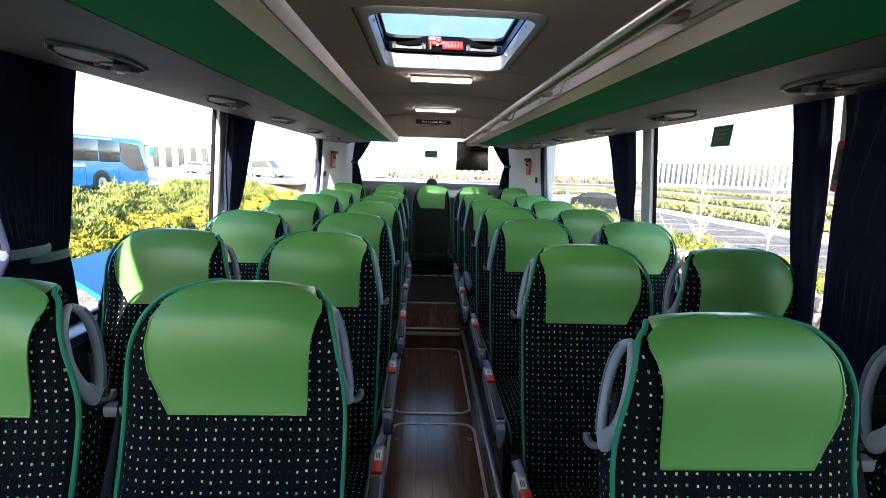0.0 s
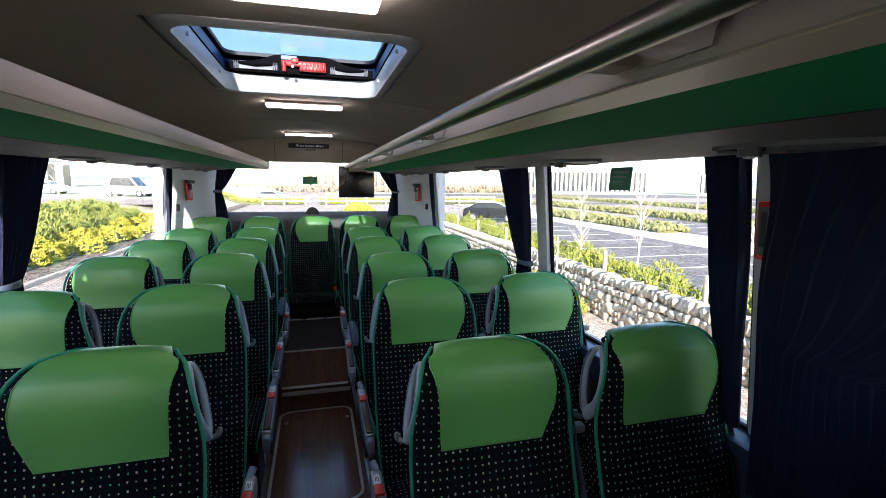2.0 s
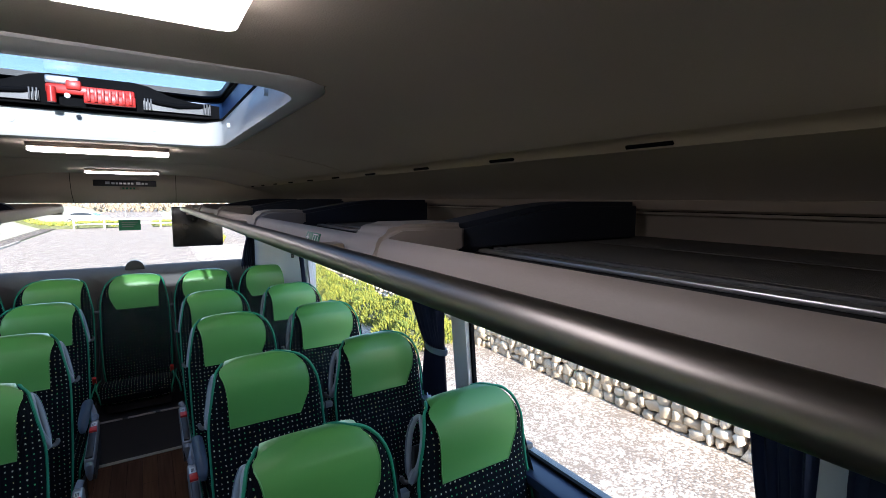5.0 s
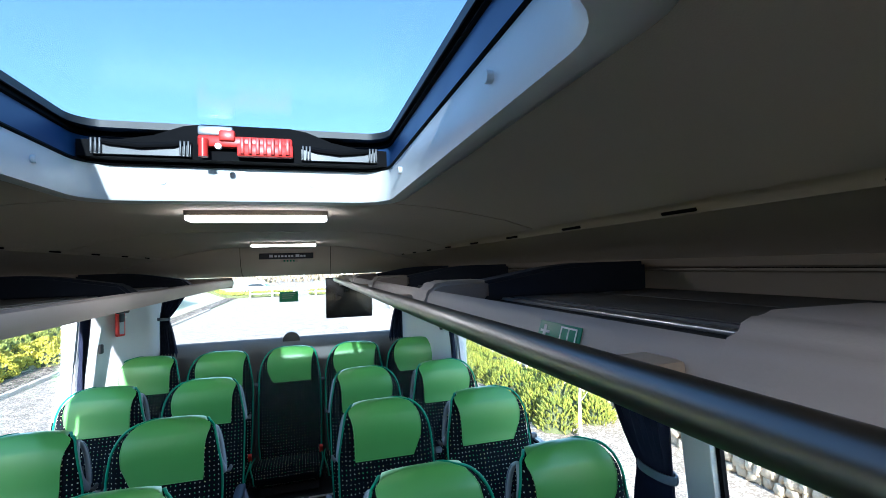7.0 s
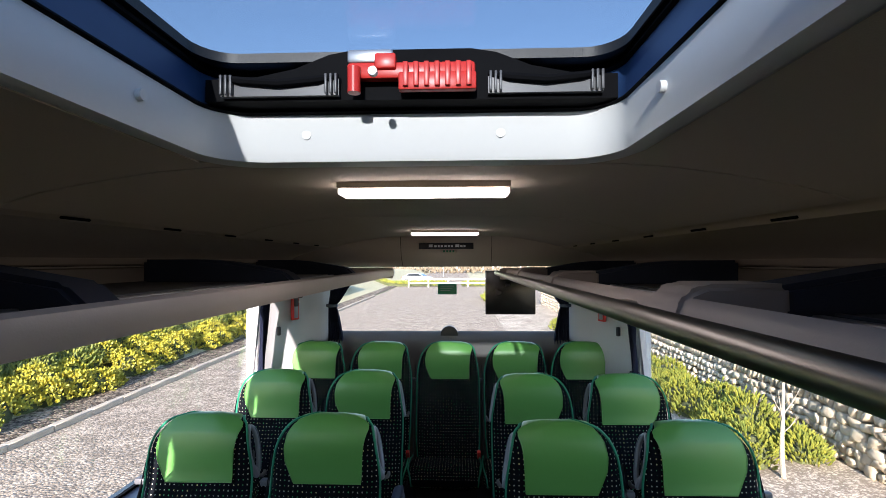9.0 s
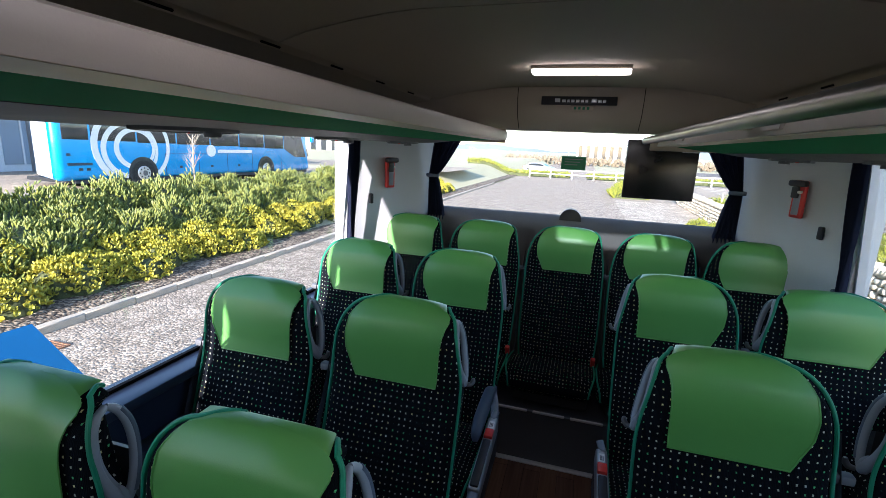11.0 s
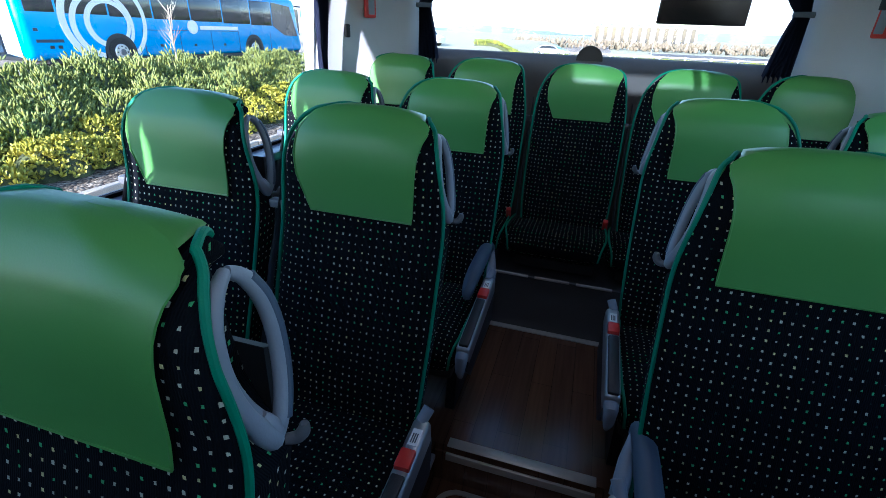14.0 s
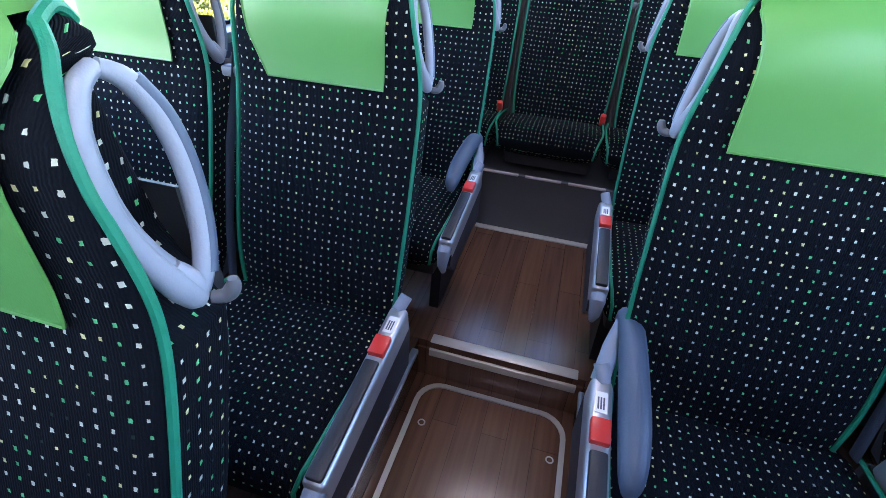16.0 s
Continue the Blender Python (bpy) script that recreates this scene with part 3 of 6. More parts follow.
def service_unit(s, y):
    """Reading lamp and air nozzle unit under the rack: a pointed oblong frame round a sunk dark panel."""
    u = thing("service_unit", "pointed dark grey reading lamp and air vent unit under the rack", "reading lamp", "service units")
    x, dz = s * 0.87, 0.010 if s < 0 else 0.0
    pts = [(0.0, -0.165), (0.030, -0.13), (0.058, -0.06), (0.066, 0.03), (0.055, 0.10), (0.028, 0.135), (-0.012, 0.145), (-0.046, 0.12), (-0.060, 0.05), (-0.056, -0.03), (-0.036, -0.10), (-0.014, -0.15)]
    at = pose(x, y, 1.6062 + dz, 0, s * 2.7, 0)
    out = [(s * a, b) for a, b in pts]
    inn = [(s * a * 0.93, b * 0.96) for a, b in pts]
    part("rim", turned(outline(out, -0.008, 0.001, hole=inn), at), GREYDK, u, "dark grey frame", smooth=False)
    part("housing", turned(outline(inn, -0.002, 0.008), at), RUBBER, u, smooth=False)
    part("flap", turned(outline([(a * 0.62, b * 0.5 - 0.055) for a, b in out], -0.007, -0.002), at), GREYDK, u, smooth=False)
    part("nozzle", turned(disc((0, 0.075, -0.010), (0, 0, 1), 0.021, 0.016, 18), at), GREYDK, u)
    part("nozzle_core", turned(disc((0, 0.075, -0.0195), (0, 0, 1), 0.010, 0.004, 14), at), SILVER, u)
    part("lens", turned(disc((0, 0.022, -0.006), (0, 0, 1), 0.015, 0.01, 16), at), GREYDK, u)
    part("button", turned(disc((s * 0.032, 0.035, -0.006), (0, 0, 1), 0.006, 0.008, 10), at), RED, u)


for s, ys in ((-1, (0.04, 0.78, 1.51, 2.25, 2.98, 3.72, 4.45, 5.12)), (1, (-0.10, 0.63, 1.37, 2.10, 2.84, 3.57, 4.31, 5.04))):
    for y in ys:
        service_unit(s, y)

# ---- ceiling things ----
for y in (1.745, 3.20, 4.71):
    lamp = thing("ceiling_light", "slim rectangular ceiling light, switched on", "ceiling light", "ceiling lights")
    part("housing", box(-0.172, 0.192, y - 0.046, y + 0.05, 1.9025, 1.936, 0.004), CEIL, lamp)
    part("diffuser", turned(outline(rounded(-0.170, 0.190, y - 0.044, y + 0.044, 0.012), 0, 0.009), pose(0, 0, 1.893)), LAMPGLOW, lamp, "glowing white diffuser")

hatch = thing("roof_hatch", "tinted glass roof hatch with white bezel and red emergency handle", "roof hatch", at=Matrix.Translation((0.012, -0.08, -0.003)) @ Matrix.Diagonal((1.01, 1.04, 1, 1)))


def loft(rings, bm=None):
    bm = bm or bmesh.new()
    vs = [[bm.verts.new(p) for p in r] for r in rings]
    n = len(vs[0])
    for A, B in zip(vs, vs[1:]):
        for i in range(n):
            bm.faces.new((A[i], A[(i + 1) % n], B[(i + 1) % n], B[i]))
    return bm


def rr(x, y0, y1, r, z):
    return [(a, b, z) for a, b in rounded(-x, x, y0, y1, r, 8)]


part("bezel", loft([rr(0.352, 1.985, 2.945, 0.09, 1.928), rr(0.345, 1.99, 2.94, 0.09, 1.917), rr(0.325, 2.01, 2.915, 0.085, 1.908), rr(0.305, 2.04, 2.888, 0.075, 1.911), rr(0.302, 2.055, 2.880, 0.07, 1.925), rr(0.302, 2.07, 2.868, 0.06, 1.978), rr(0.306, 2.07, 2.872, 0.06, 1.984), rr(0.345, 2.02, 2.90, 0.06, 1.988)]), WHITEPL, hatch, "white plastic hatch bezel")
part("gasket", loft([rr(0.304, 2.068, 2.870, 0.06, 1.979), rr(0.298, 2.075, 2.862, 0.055, 1.982), rr(0.304, 2.07, 2.868, 0.05, 1.988)]), RUBBER, hatch, "black rubber gasket")
part("inner_frame", loft([rr(0.304, 2.07, 2.868, 0.05, 1.988), rr(0.308, 2.066, 2.872, 0.05, 2.034)]), SKYLIT_FRAME, hatch, "inner side of the hatch frame, coloured blue for sky light")
part("upper_gasket", loft([rr(0.308, 2.066, 2.872, 0.05, 2.034), rr(0.302, 2.074, 2.864, 0.05, 2.036), rr(0.306, 2.07, 2.868, 0.05, 2.044), rr(0.30, 2.08, 2.86, 0.05, 2.045)]), RUBBER, hatch)
g = part("hatch_pane", turned(outline(rounded(-0.33, 0.33, 2.03, 2.88, 0.05), 0, 0.006), pose(0, 0, 2.062)), HATCHGLASS, hatch, "blue tinted glass")
part("cover_frame", outline(rounded(-0.355, 0.355, 2.005, 2.925, 0.06), 2.046, 2.060, hole=rounded(-0.298, 0.298, 2.085, 2.832, 0.05)), SHELL, hatch)
upright = pose(0, 2.868, 0, 90, 0, 0)
wave = [(-0.296, 2.020), (-0.22, 2.023), (-0.165, 2.034), (-0.115, 2.054), (-0.08, 2.060), (0.09, 2.060), (0.125, 2.054), (0.175, 2.034), (0.23, 2.023), (0.296, 2.020)]
part("handle_bar", turned(outline([(0.296, 1.985), *wave[::-1], (-0.296, 1.988)], 0, 0.040), upright), RUBBER, hatch, "black handle bar across the hatch")
for x0, x1 in ((-0.268, -0.098), (0.113, 0.273)):
    xm = (x0 + x1) / 2
    part("grip_tray", turned(outline([(x1, 1.991), (x1, 2.018), (x1 - 0.022, 2.015), (xm + 0.03, 2.005), (xm - 0.03, 2.005), (x0 + 0.022, 2.015), (x0, 2.018), (x0, 1.991)], 0.041, 0.050), upright), TRAY, hatch, "grey moulded grip tray")
    part("grip", tube([(x0, 2.818, 2.019), (x0 + 0.03, 2.814, 2.012), (xm, 2.812, 2.007), (x1 - 0.03, 2.814, 2.012), (x1, 2.818, 2.019)], [0.004, 0.006, 0.006, 0.006, 0.004], 8), RUBBER, hatch, "black moulded grip")
    for e in (x0 + 0.010, x1 - 0.010):
        for k in range(3):
            part("grip_rib", box(e - 0.0018 + 0.007 * (k - 1), e + 0.0018 + 0.007 * (k - 1), 2.810, 2.819, 1.992, 2.020, 0.001), TRAY, hatch)
lever = part("emergency_lever", box(-0.085, 0.095, 2.808, 2.826, 2.010, 2.034, 0.005), RED, hatch, "red plastic emergency lever")
part("lever_comb", box(-0.012, 0.096, 2.804, 2.818, 1.992, 2.018, 0.003), RED, lever)
for k in range(7):
    part("tooth", box(-0.005 + 0.0145 * k, 0.002 + 0.0145 * k, 2.799, 2.806, 1.996, 2.030, 0.001), RED, lever)
part("lever_pin", disc((-0.073, 2.804, 2.006), (0, 0, 1), 0.009, 0.036, 14), RED, lever)
part("lever_block", box(-0.045, -0.015, 2.802, 2.818, 2.022, 2.044, 0.003), RED, lever)
part("lever_mount", box(-0.085, -0.02, 2.811, 2.841, 2.034, 2.054, 0.004), SILVER, lever, "grey metal mount")
part("seal_ball", disc((-0.038, 2.758, 1.998), (0, 1, 0), 0.006, 0.008, 10), WHITEPL, lever)
for x, y, ax in ((-0.163, 2.878, (0, 1, 0)), (0.135, 2.878, (0, 1, 0)), (-0.3, 2.25, (1, 0, 0)), (-0.3, 2.70, (1, 0, 0)), (0.3, 2.25, (1, 0, 0)), (0.3, 2.70, (1, 0, 0))):
    part("screw_cap", disc((x, y, 1.950), ax, 0.007, 0.01, 12), WHITEPL, hatch)

badge = thing("rear_nameplate", "dark oblong maker's nameplate over the back window", "nameplate")
bt = pose(0.0, 5.2925, 1.852, -4, 0, 0)
part("plate", turned(box(-0.183, 0.183, -0.004, 0, -0.021, 0.021, 0.0015), bt), SHELL, badge)
for k, (a, b) in enumerate(((-0.115, -0.09), (-0.08, -0.062), (-0.055, -0.043), (-0.036, -0.02), (-0.012, 0.004), (0.012, 0.026), (0.032, 0.046), (0.062, 0.088), (0.094, 0.11), (0.116, 0.13))):
    part("letter_bar", turned(box(a, b, -0.0055, -0.004, -0.008, 0.010 if k in (0, 7) else 0.005, 0.0005), bt), SILVER, badge)
clock = thing("indicator_panel", "small pale indicator panel below the nameplate", "indicator")
ct = pose(0.02, 5.2995, 1.815, -24, 0, 0)
part("face", turned(box(-0.055, 0.055, -0.004, 0, -0.012, 0.012, 0.001), ct), CEIL, clock)
for k in range(4):
    part("segment", turned(box(-0.04 + 0.021 * k, -0.028 + 0.021 * k, -0.005, -0.004, -0.007, 0.007), ct), SIGNGREEN, clock)

screen = thing("hanging_screen", "flat black screen hanging under the rack before the back window", "screen")
part("panel", box(0.276, 0.636, 5.56, 5.585, 1.365, 1.682, 0.006), SCREEN, screen)
part("sticker", box(0.552, 0.628, 5.5575, 5.5595, 1.622, 1.668), WHITEPL, screen, "white paper sticker")
part("bracket", box(0.40, 0.52, 5.50, 5.56, 1.655, 1.70, 0.004), SHELL, screen)


def window_sticker(m, w, h):
    st = thing("window_sticker", "green emergency exit sticker on the window glass", "sticker", "window stickers")
    part("backing", turned(box(-w / 2, w / 2, -0.001, 0.001, -h / 2, h / 2), m), SIGNGREEN, st)
    for k in range(3):
        part("text_bar", turned(box(-w * 0.36, w * (0.36 - 0.1 * k), -0.002, -0.0012, h * (0.25 - 0.2 * k), h * (0.31 - 0.2 * k)), m), GREYPL, st)


window_sticker(pose(1.203, 2.30, 1.553, 0, 0, -90) @ pose(0, 0, 0, -4.9, 0, 0), 0.135, 0.09)
window_sticker(pose(-0.005, 5.77, 1.536), 0.145, 0.082)


def hammer(m, slim=False):
    if slim:
        h = thing("emergency_hammer", "red emergency hammer holder on the window pillar", "emergency hammer", "emergency hammers")
        part("holder", turned(box(-0.030, 0.030, -0.024, 0, -0.085, 0.065, 0.008), m), RED, h)
        part("recess", turned(box(-0.020, 0.020, -0.027, -0.0245, -0.070, 0.050, 0.002), m), GREYDK, h)
        part("grip", turned(box(-0.010, 0.010, -0.034, -0.0275, -0.050, 0.040, 0.003), m), SHELL, h)
        return
    h = thing("emergency_hammer", "red emergency hammer in its black wall holder", "emergency hammer", "emergency hammers")
    for n_, b_, mt in (("holder", box(-0.032, 0.032, -0.022, 0, -0.095, 0.085, 0.008), RED), ("recess", box(-0.018, 0.018, -0.026, -0.0225, -0.08, 0.02, 0.002), GREYPL), ("hammer_head", box(-0.045, 0.045, -0.045, -0.015, 0.055, 0.085, 0.01), SHELL), ("grip", box(-0.026, 0.012, -0.038, -0.0265, 0.0, 0.055, 0.006), SHELL), ("bolt", disc((0.016, -0.03, 0.03), (0, 1, 0), 0.007, 0.02, 10), STEEL)):
        part(n_, turned(b_, m), mt, h)


hammer(pose(-1.068, 5.405, 1.44, 0, 0, 62))
hammer(pose(1.068, 5.405, 1.43, 0, 0, -62))
hammer(pose(-1.176, 1.675, 1.43, 0, 0, 90), True)
hammer(pose(1.155, 1.612, 1.43, 0, 0, -90), True)
for s in (-1, 1):
    hk = thing("coat_hook", "small black coat hook on the rear corner trim", "coat hook", "coat hooks")
    part("hook", turned(box(-0.012, 0.012, -0.02, 0, -0.03, 0.03, 0.006), pose(s * 1.135, 5.29, 1.285, 0, 0, -s * 62)), SHELL, hk)


# ---- curtains ----
def curtain(name_label, s, y_anchor, top, tie, bottom, ztie=1.12, z0=0.86, z1=1.648, x=1.150, pleats=7, strap=True, flip=1):
    """A pleated curtain hanging by the window; top, tie, bottom: its spread from y_anchor (towards flip) at those heights."""
    c = thing("curtain", name_label, "curtain", "curtains")
    bm = bmesh.new()
    nu, nv = pleats * 6, 22
    rows = []
    for j in range(nv + 1):
        z = z1 + (z0 - z1) * j / nv
        if z > ztie:
            k = ((z - ztie) / (z1 - ztie)) ** 0.75
            w = tie + (top - tie) * k
        else:
            k = ((ztie - z) / (ztie - z0)) ** 0.6
            w = tie + (bottom - tie) * k
        row = []
        for i in range(nu + 1):
            u = i / nu
            amp = 0.012 + 0.004 * math.sin(5 * u + j * 0.2)
            dx = amp * math.sin(u * pleats * 2 * math.pi + 0.6 * math.sin(j * 0.25))
            row.append(bm.verts.new((s * (x + dx + 0.03 - 0.075 * (z - 0.82)), y_anchor + flip * w * (u + 0.012 * math.sin(j * 0.5 + 9 * u)), z)))
        rows.append(row)
    for A, B in zip(rows, rows[1:]):
        for i in range(nu):
            bm.faces.new((A[i], A[i + 1], B[i + 1], B[i]))
    bmesh.ops.solidify(bm, geom=list(bm.faces), thickness=0.0025)
    bmesh.ops.recalc_face_normals(bm, faces=bm.faces)
    part("cloth", bm, CURTAIN, c)
    if strap:
        loop = [(s * (x + 0.03 - 0.075 * (ztie - 0.82) + 0.026 * math.sin(a)), y_anchor + flip * (tie / 2 + (tie / 2 + 0.012) * math.cos(a)), ztie) for a in np.linspace(0, 2 * math.pi, 16, endpoint=False)]
        part("tieback", tube(loop, 0.005, 6, closed=True, flat=3.0), PAD, c, "blue-grey tieback strap")
    return c


TIED = "navy blue pleated curtain gathered by a tieback at the window pillar"
for s in (-1, 1):
    curtain(TIED, s, 2.87 if s < 0 else 2.97, 0.40, 0.13, 0.20, ztie=1.10)
    if s < 0:
        curtain(TIED, s, 1.60, 0.18, 0.11, 0.16, ztie=1.095)
    else:
        curtain("navy blue pleated curtain hanging at the window pillar", s, 1.657, 0.15, 0.085, 0.09, ztie=1.095, x=1.142, pleats=5, strap=False)
    curtain(TIED, s, 5.13, 0.13, 0.05, 0.09, ztie=1.05, flip=-1, pleats=4)
curtain(TIED, -1, 1.64, 0.22, 0.12, 0.22, ztie=1.12, flip=-1)
curtain("navy blue pleated curtain drawn across the window", 1, 1.603, 1.20, 0.38, 0.39, x=1.124, ztie=1.13, z0=0.70, flip=-1, pleats=14, strap=False)


def rear_curtain(s):
    c = thing("curtain", "navy blue curtain tied back beside the back window", "curtain", "curtains")
    bm = bmesh.new()
    rows = []
    for j in range(21):
        z = 1.70 - 0.62 * j / 20
        w = (0.06 + 0.14 * max(0.0, (z - 1.42) / 0.28) ** 0.8) if z > 1.42 else 0.06 + 0.07 * ((1.42 - z) / 0.34) ** 0.7
        x0 = 0.90 - 0.04 * max(0.0, (z - 1.42) / 0.28)
        rows.append([bm.verts.new((s * (x0 - w * u / 30), 5.66 + 0.012 * math.sin(u * 1.25 + 0.1 * j), z)) for u in range(31)])
    for A, B in zip(rows, rows[1:]):
        for i in range(30):
            bm.faces.new((A[i], A[i + 1], B[i + 1], B[i]))
    bmesh.ops.solidify(bm, geom=list(bm.faces), thickness=0.0025)
    bmesh.ops.recalc_face_normals(bm, faces=bm.faces)
    part("cloth", bm, CURTAIN, c)
    part("tieback", tube([(s * (0.87 + 0.04 * math.cos(a)), 5.66 + 0.025 * math.sin(a), 1.42) for a in np.linspace(0, 2 * math.pi, 14, endpoint=False)], 0.005, 6, closed=True, flat=2.5), PAD, c)


rear_curtain(-1)
rear_curtain(1)


# ---- seats ----
def smooth_at(knots, t):
    """Smooth interpolation through (t, value...) rows."""
    if t <= knots[0][0]:
        return knots[0][1:]
    for a, b in zip(knots, knots[1:]):
        if t <= b[0]:
            k = (t - a[0]) / (b[0] - a[0])
            return tuple(p + (q - p) * k for p, q in zip(a[1:], b[1:]))
    return knots[-1][1:]


# backrest: height z, half width on the aisle side and on the window side, front y, depth
BACK = [(0.36, 0.190, 0.190, -0.150, 0.075), (0.42, 0.205, 0.205, -0.146, 0.095), (0.52, 0.213, 0.214, -0.128, 0.110), (0.66, 0.216, 0.218, -0.080, 0.120),
        (0.78, 0.216, 0.219, -0.038, 0.122), (0.86, 0.216, 0.218, -0.014, 0.120), (0.90, 0.215, 0.217, -0.005, 0.116), (0.94, 0.212, 0.215, 0.000, 0.112),
        (0.98, 0.206, 0.209, 0.000, 0.108), (1.02, 0.199, 0.201, 0.000, 0.106), (1.055, 0.193, 0.189, 0.003, 0.103), (1.085, 0.186, 0.173, 0.009, 0.095),
        (1.100, 0.182, 0.160, 0.016, 0.085), (1.112, 0.175, 0.149, 0.023, 0.073), (1.120, 0.164, 0.138, 0.028, 0.063), (1.127, 0.149, 0.126, 0.033, 0.053), (1.133, 0.131, 0.112, 0.038, 0.041), (1.138, 0.108, 0.094, 0.043, 0.030), (1.142, 0.076, 0.066, 0.048, 0.018), (1.144, 0.045, 0.036, 0.052, 0.010)]
SHARP, SHARP_AISLE = 0.47, 0.24
COVER_AISLE = [(0.90, 0.145), (0.96, 0.146), (1.01, 0.148), (1.05, 0.152), (1.075, 0.157), (1.09, 0.163), (1.10, 0.168), (1.11, 0.173), (1.12, 0.180), (1.144, 0.185)]
COVER_WINDOW = [(0.90, 0.114), (0.943, 0.134), (0.984, 0.151), (1.035, 0.155), (1.084, 0.145), (1.11, 0.128), (1.130, 0.104), (1.141, 0.066), (1.144, 0.032)]


def back_level(z):
    return smooth_at(BACK, z)


def shoulder_set(z, q):
    """How far the aisle shoulder is rounded backwards at height z, for a place q across from the middle (0) to the edge (1)."""
    k = min(1.0, max(0.0, (q - 0.35) / 0.6))
    return 0.017 * min(1.0, max(0.0, (z - 1.03) / 0.09)) ** 1.5 * k * k * (3 - 2 * k)


def front_y(z, x, s, out=0.0, rounded_off=True):
    wa, ww, f, d = back_level(z)
    off, w = x * s - (wa - ww) / 2, (wa + ww) / 2
    e = SHARP_AISLE if off > 0 else SHARP
    k = max(0.0, 1 - (abs(off) / w) ** (2 / e)) if abs(off) < w else 0.0
    y = f + d / 2 - (d / 2 + out) * k ** (e / 2)
    return max(y, min(y + shoulder_set(z, off / w), f + d * 0.62)) if rounded_off else y


def ring_points(z, s, n):
    wa, ww, y0, d = back_level(z)
    # the plush stays a little inside the cover at the top
    k_top = min(1.0, max(0.0, (z - 1.05) / 0.06))
    wa, ww, y0, d = wa - 0.004 * k_top, ww - 0.005 * k_top, y0 + 0.004 * k_top, d * (1 - 0.05 * k_top)
    mid, w = (wa - ww) / 2, (wa + ww) / 2
    pts = []
    for k in range(n):
        t = 2 * math.pi * k / n - math.pi / 2
        c, s_ = math.cos(t), math.sin(t)
        e = SHARP_AISLE if c * s > 0 else SHARP
        y = d / 2 + d / 2 * math.copysign(abs(s_) ** e, s_)
        if c * s > 0 and s_ < 0:
            y = max(y, min(y + shoulder_set(z, abs(c) ** e), d * 0.66))
        slim = 1 - (0.03 if c * s > 0 else 0.16) * y / max(d, 1e-3)
        if c * s > 0 and z > 0.86:
            # the shoulder is cut away behind the grab handle
            k = min(1.0, max(0.0, (y / max(d, 1e-3) - 0.22) / 0.30))
            slim -= 0.26 * min(1.0, (z - 0.86) / 0.06) * min(1.0, max(0.0, (1.11 - z) / 0.03)) * k * k * (3 - 2 * k)
        pts.append((s * mid + w * slim * math.copysign(abs(c) ** e, c), y0 + y))
    return pts


def with_uv(rings, name_cap=True, uv0=(0.0, 0.0)):
    """Closed rings joined into a mesh whose UV runs in metres: round the ring from its first point, and along."""
    bm = bmesh.new()
    lay = bm.loops.layers.uv.new("UVMap")
    vs = [[bm.verts.new(p) for p in r] for r in rings]
    n = len(vs[0])
    v_len = [0.0]
    for A, B in zip(rings, rings[1:]):
        v_len.append(v_len[-1] + (Vector(B[0]) - Vector(A[0])).length)

    def arc(r):
        # signed length from the first point, both ways round
        run = [0.0]
        for k in range(n):
            run.append(run[-1] + (Vector(r[(k + 1) % n]) - Vector(r[k])).length)
        tot = run[-1]
        return [q if q <= tot / 2 else q - tot for q in run]

    arcs = [arc(r) for r in rings]
    for j in range(len(rings) - 1):
        for i in range(n):
            f = bm.faces.new((vs[j][i], vs[j][(i + 1) % n], vs[j + 1][(i + 1) % n], vs[j + 1][i]))
            for lp, (jj, ii) in zip(f.loops, ((j, i), (j, i + 1), (j + 1, i + 1), (j + 1, i))):
                u = arcs[jj][ii]
                if ii == i + 1 and u < arcs[jj][i]:
                    u = arcs[jj][i] + (Vector(rings[jj][(i + 1) % n]) - Vector(rings[jj][i])).length
                lp[lay].uv = (u + uv0[0], v_len[jj] + uv0[1])
    if name_cap:
        bm.faces.new(vs[0][::-1])
        bm.faces.new(vs[-1])
    return bm


def backrest_mesh(s):
    zs = [0.36, 0.42, 0.50, 0.58, 0.66, 0.74, 0.80, 0.86, 0.90, 0.94, 0.97, 1.0, 1.03, 1.055, 1.075, 1.09, 1.103, 1.113, 1.121, 1.127, 1.132, 1.136, 1.139, 1.142, 1.144]
    return with_uv([[(x, y, z - 0.006 * min(1.0, max(0.0, (z - 1.05) / 0.06))) for x, y in ring_points(z, s, 48)] for z in zs])


def cover_edge(z, s, aisle):
    wa, ww = back_level(z)[:2]
    return s * min(smooth_at(COVER_AISLE, z)[0], wa - 0.008) if aisle else -s * min(smooth_at(COVER_WINDOW, z)[0], ww - 0.006)


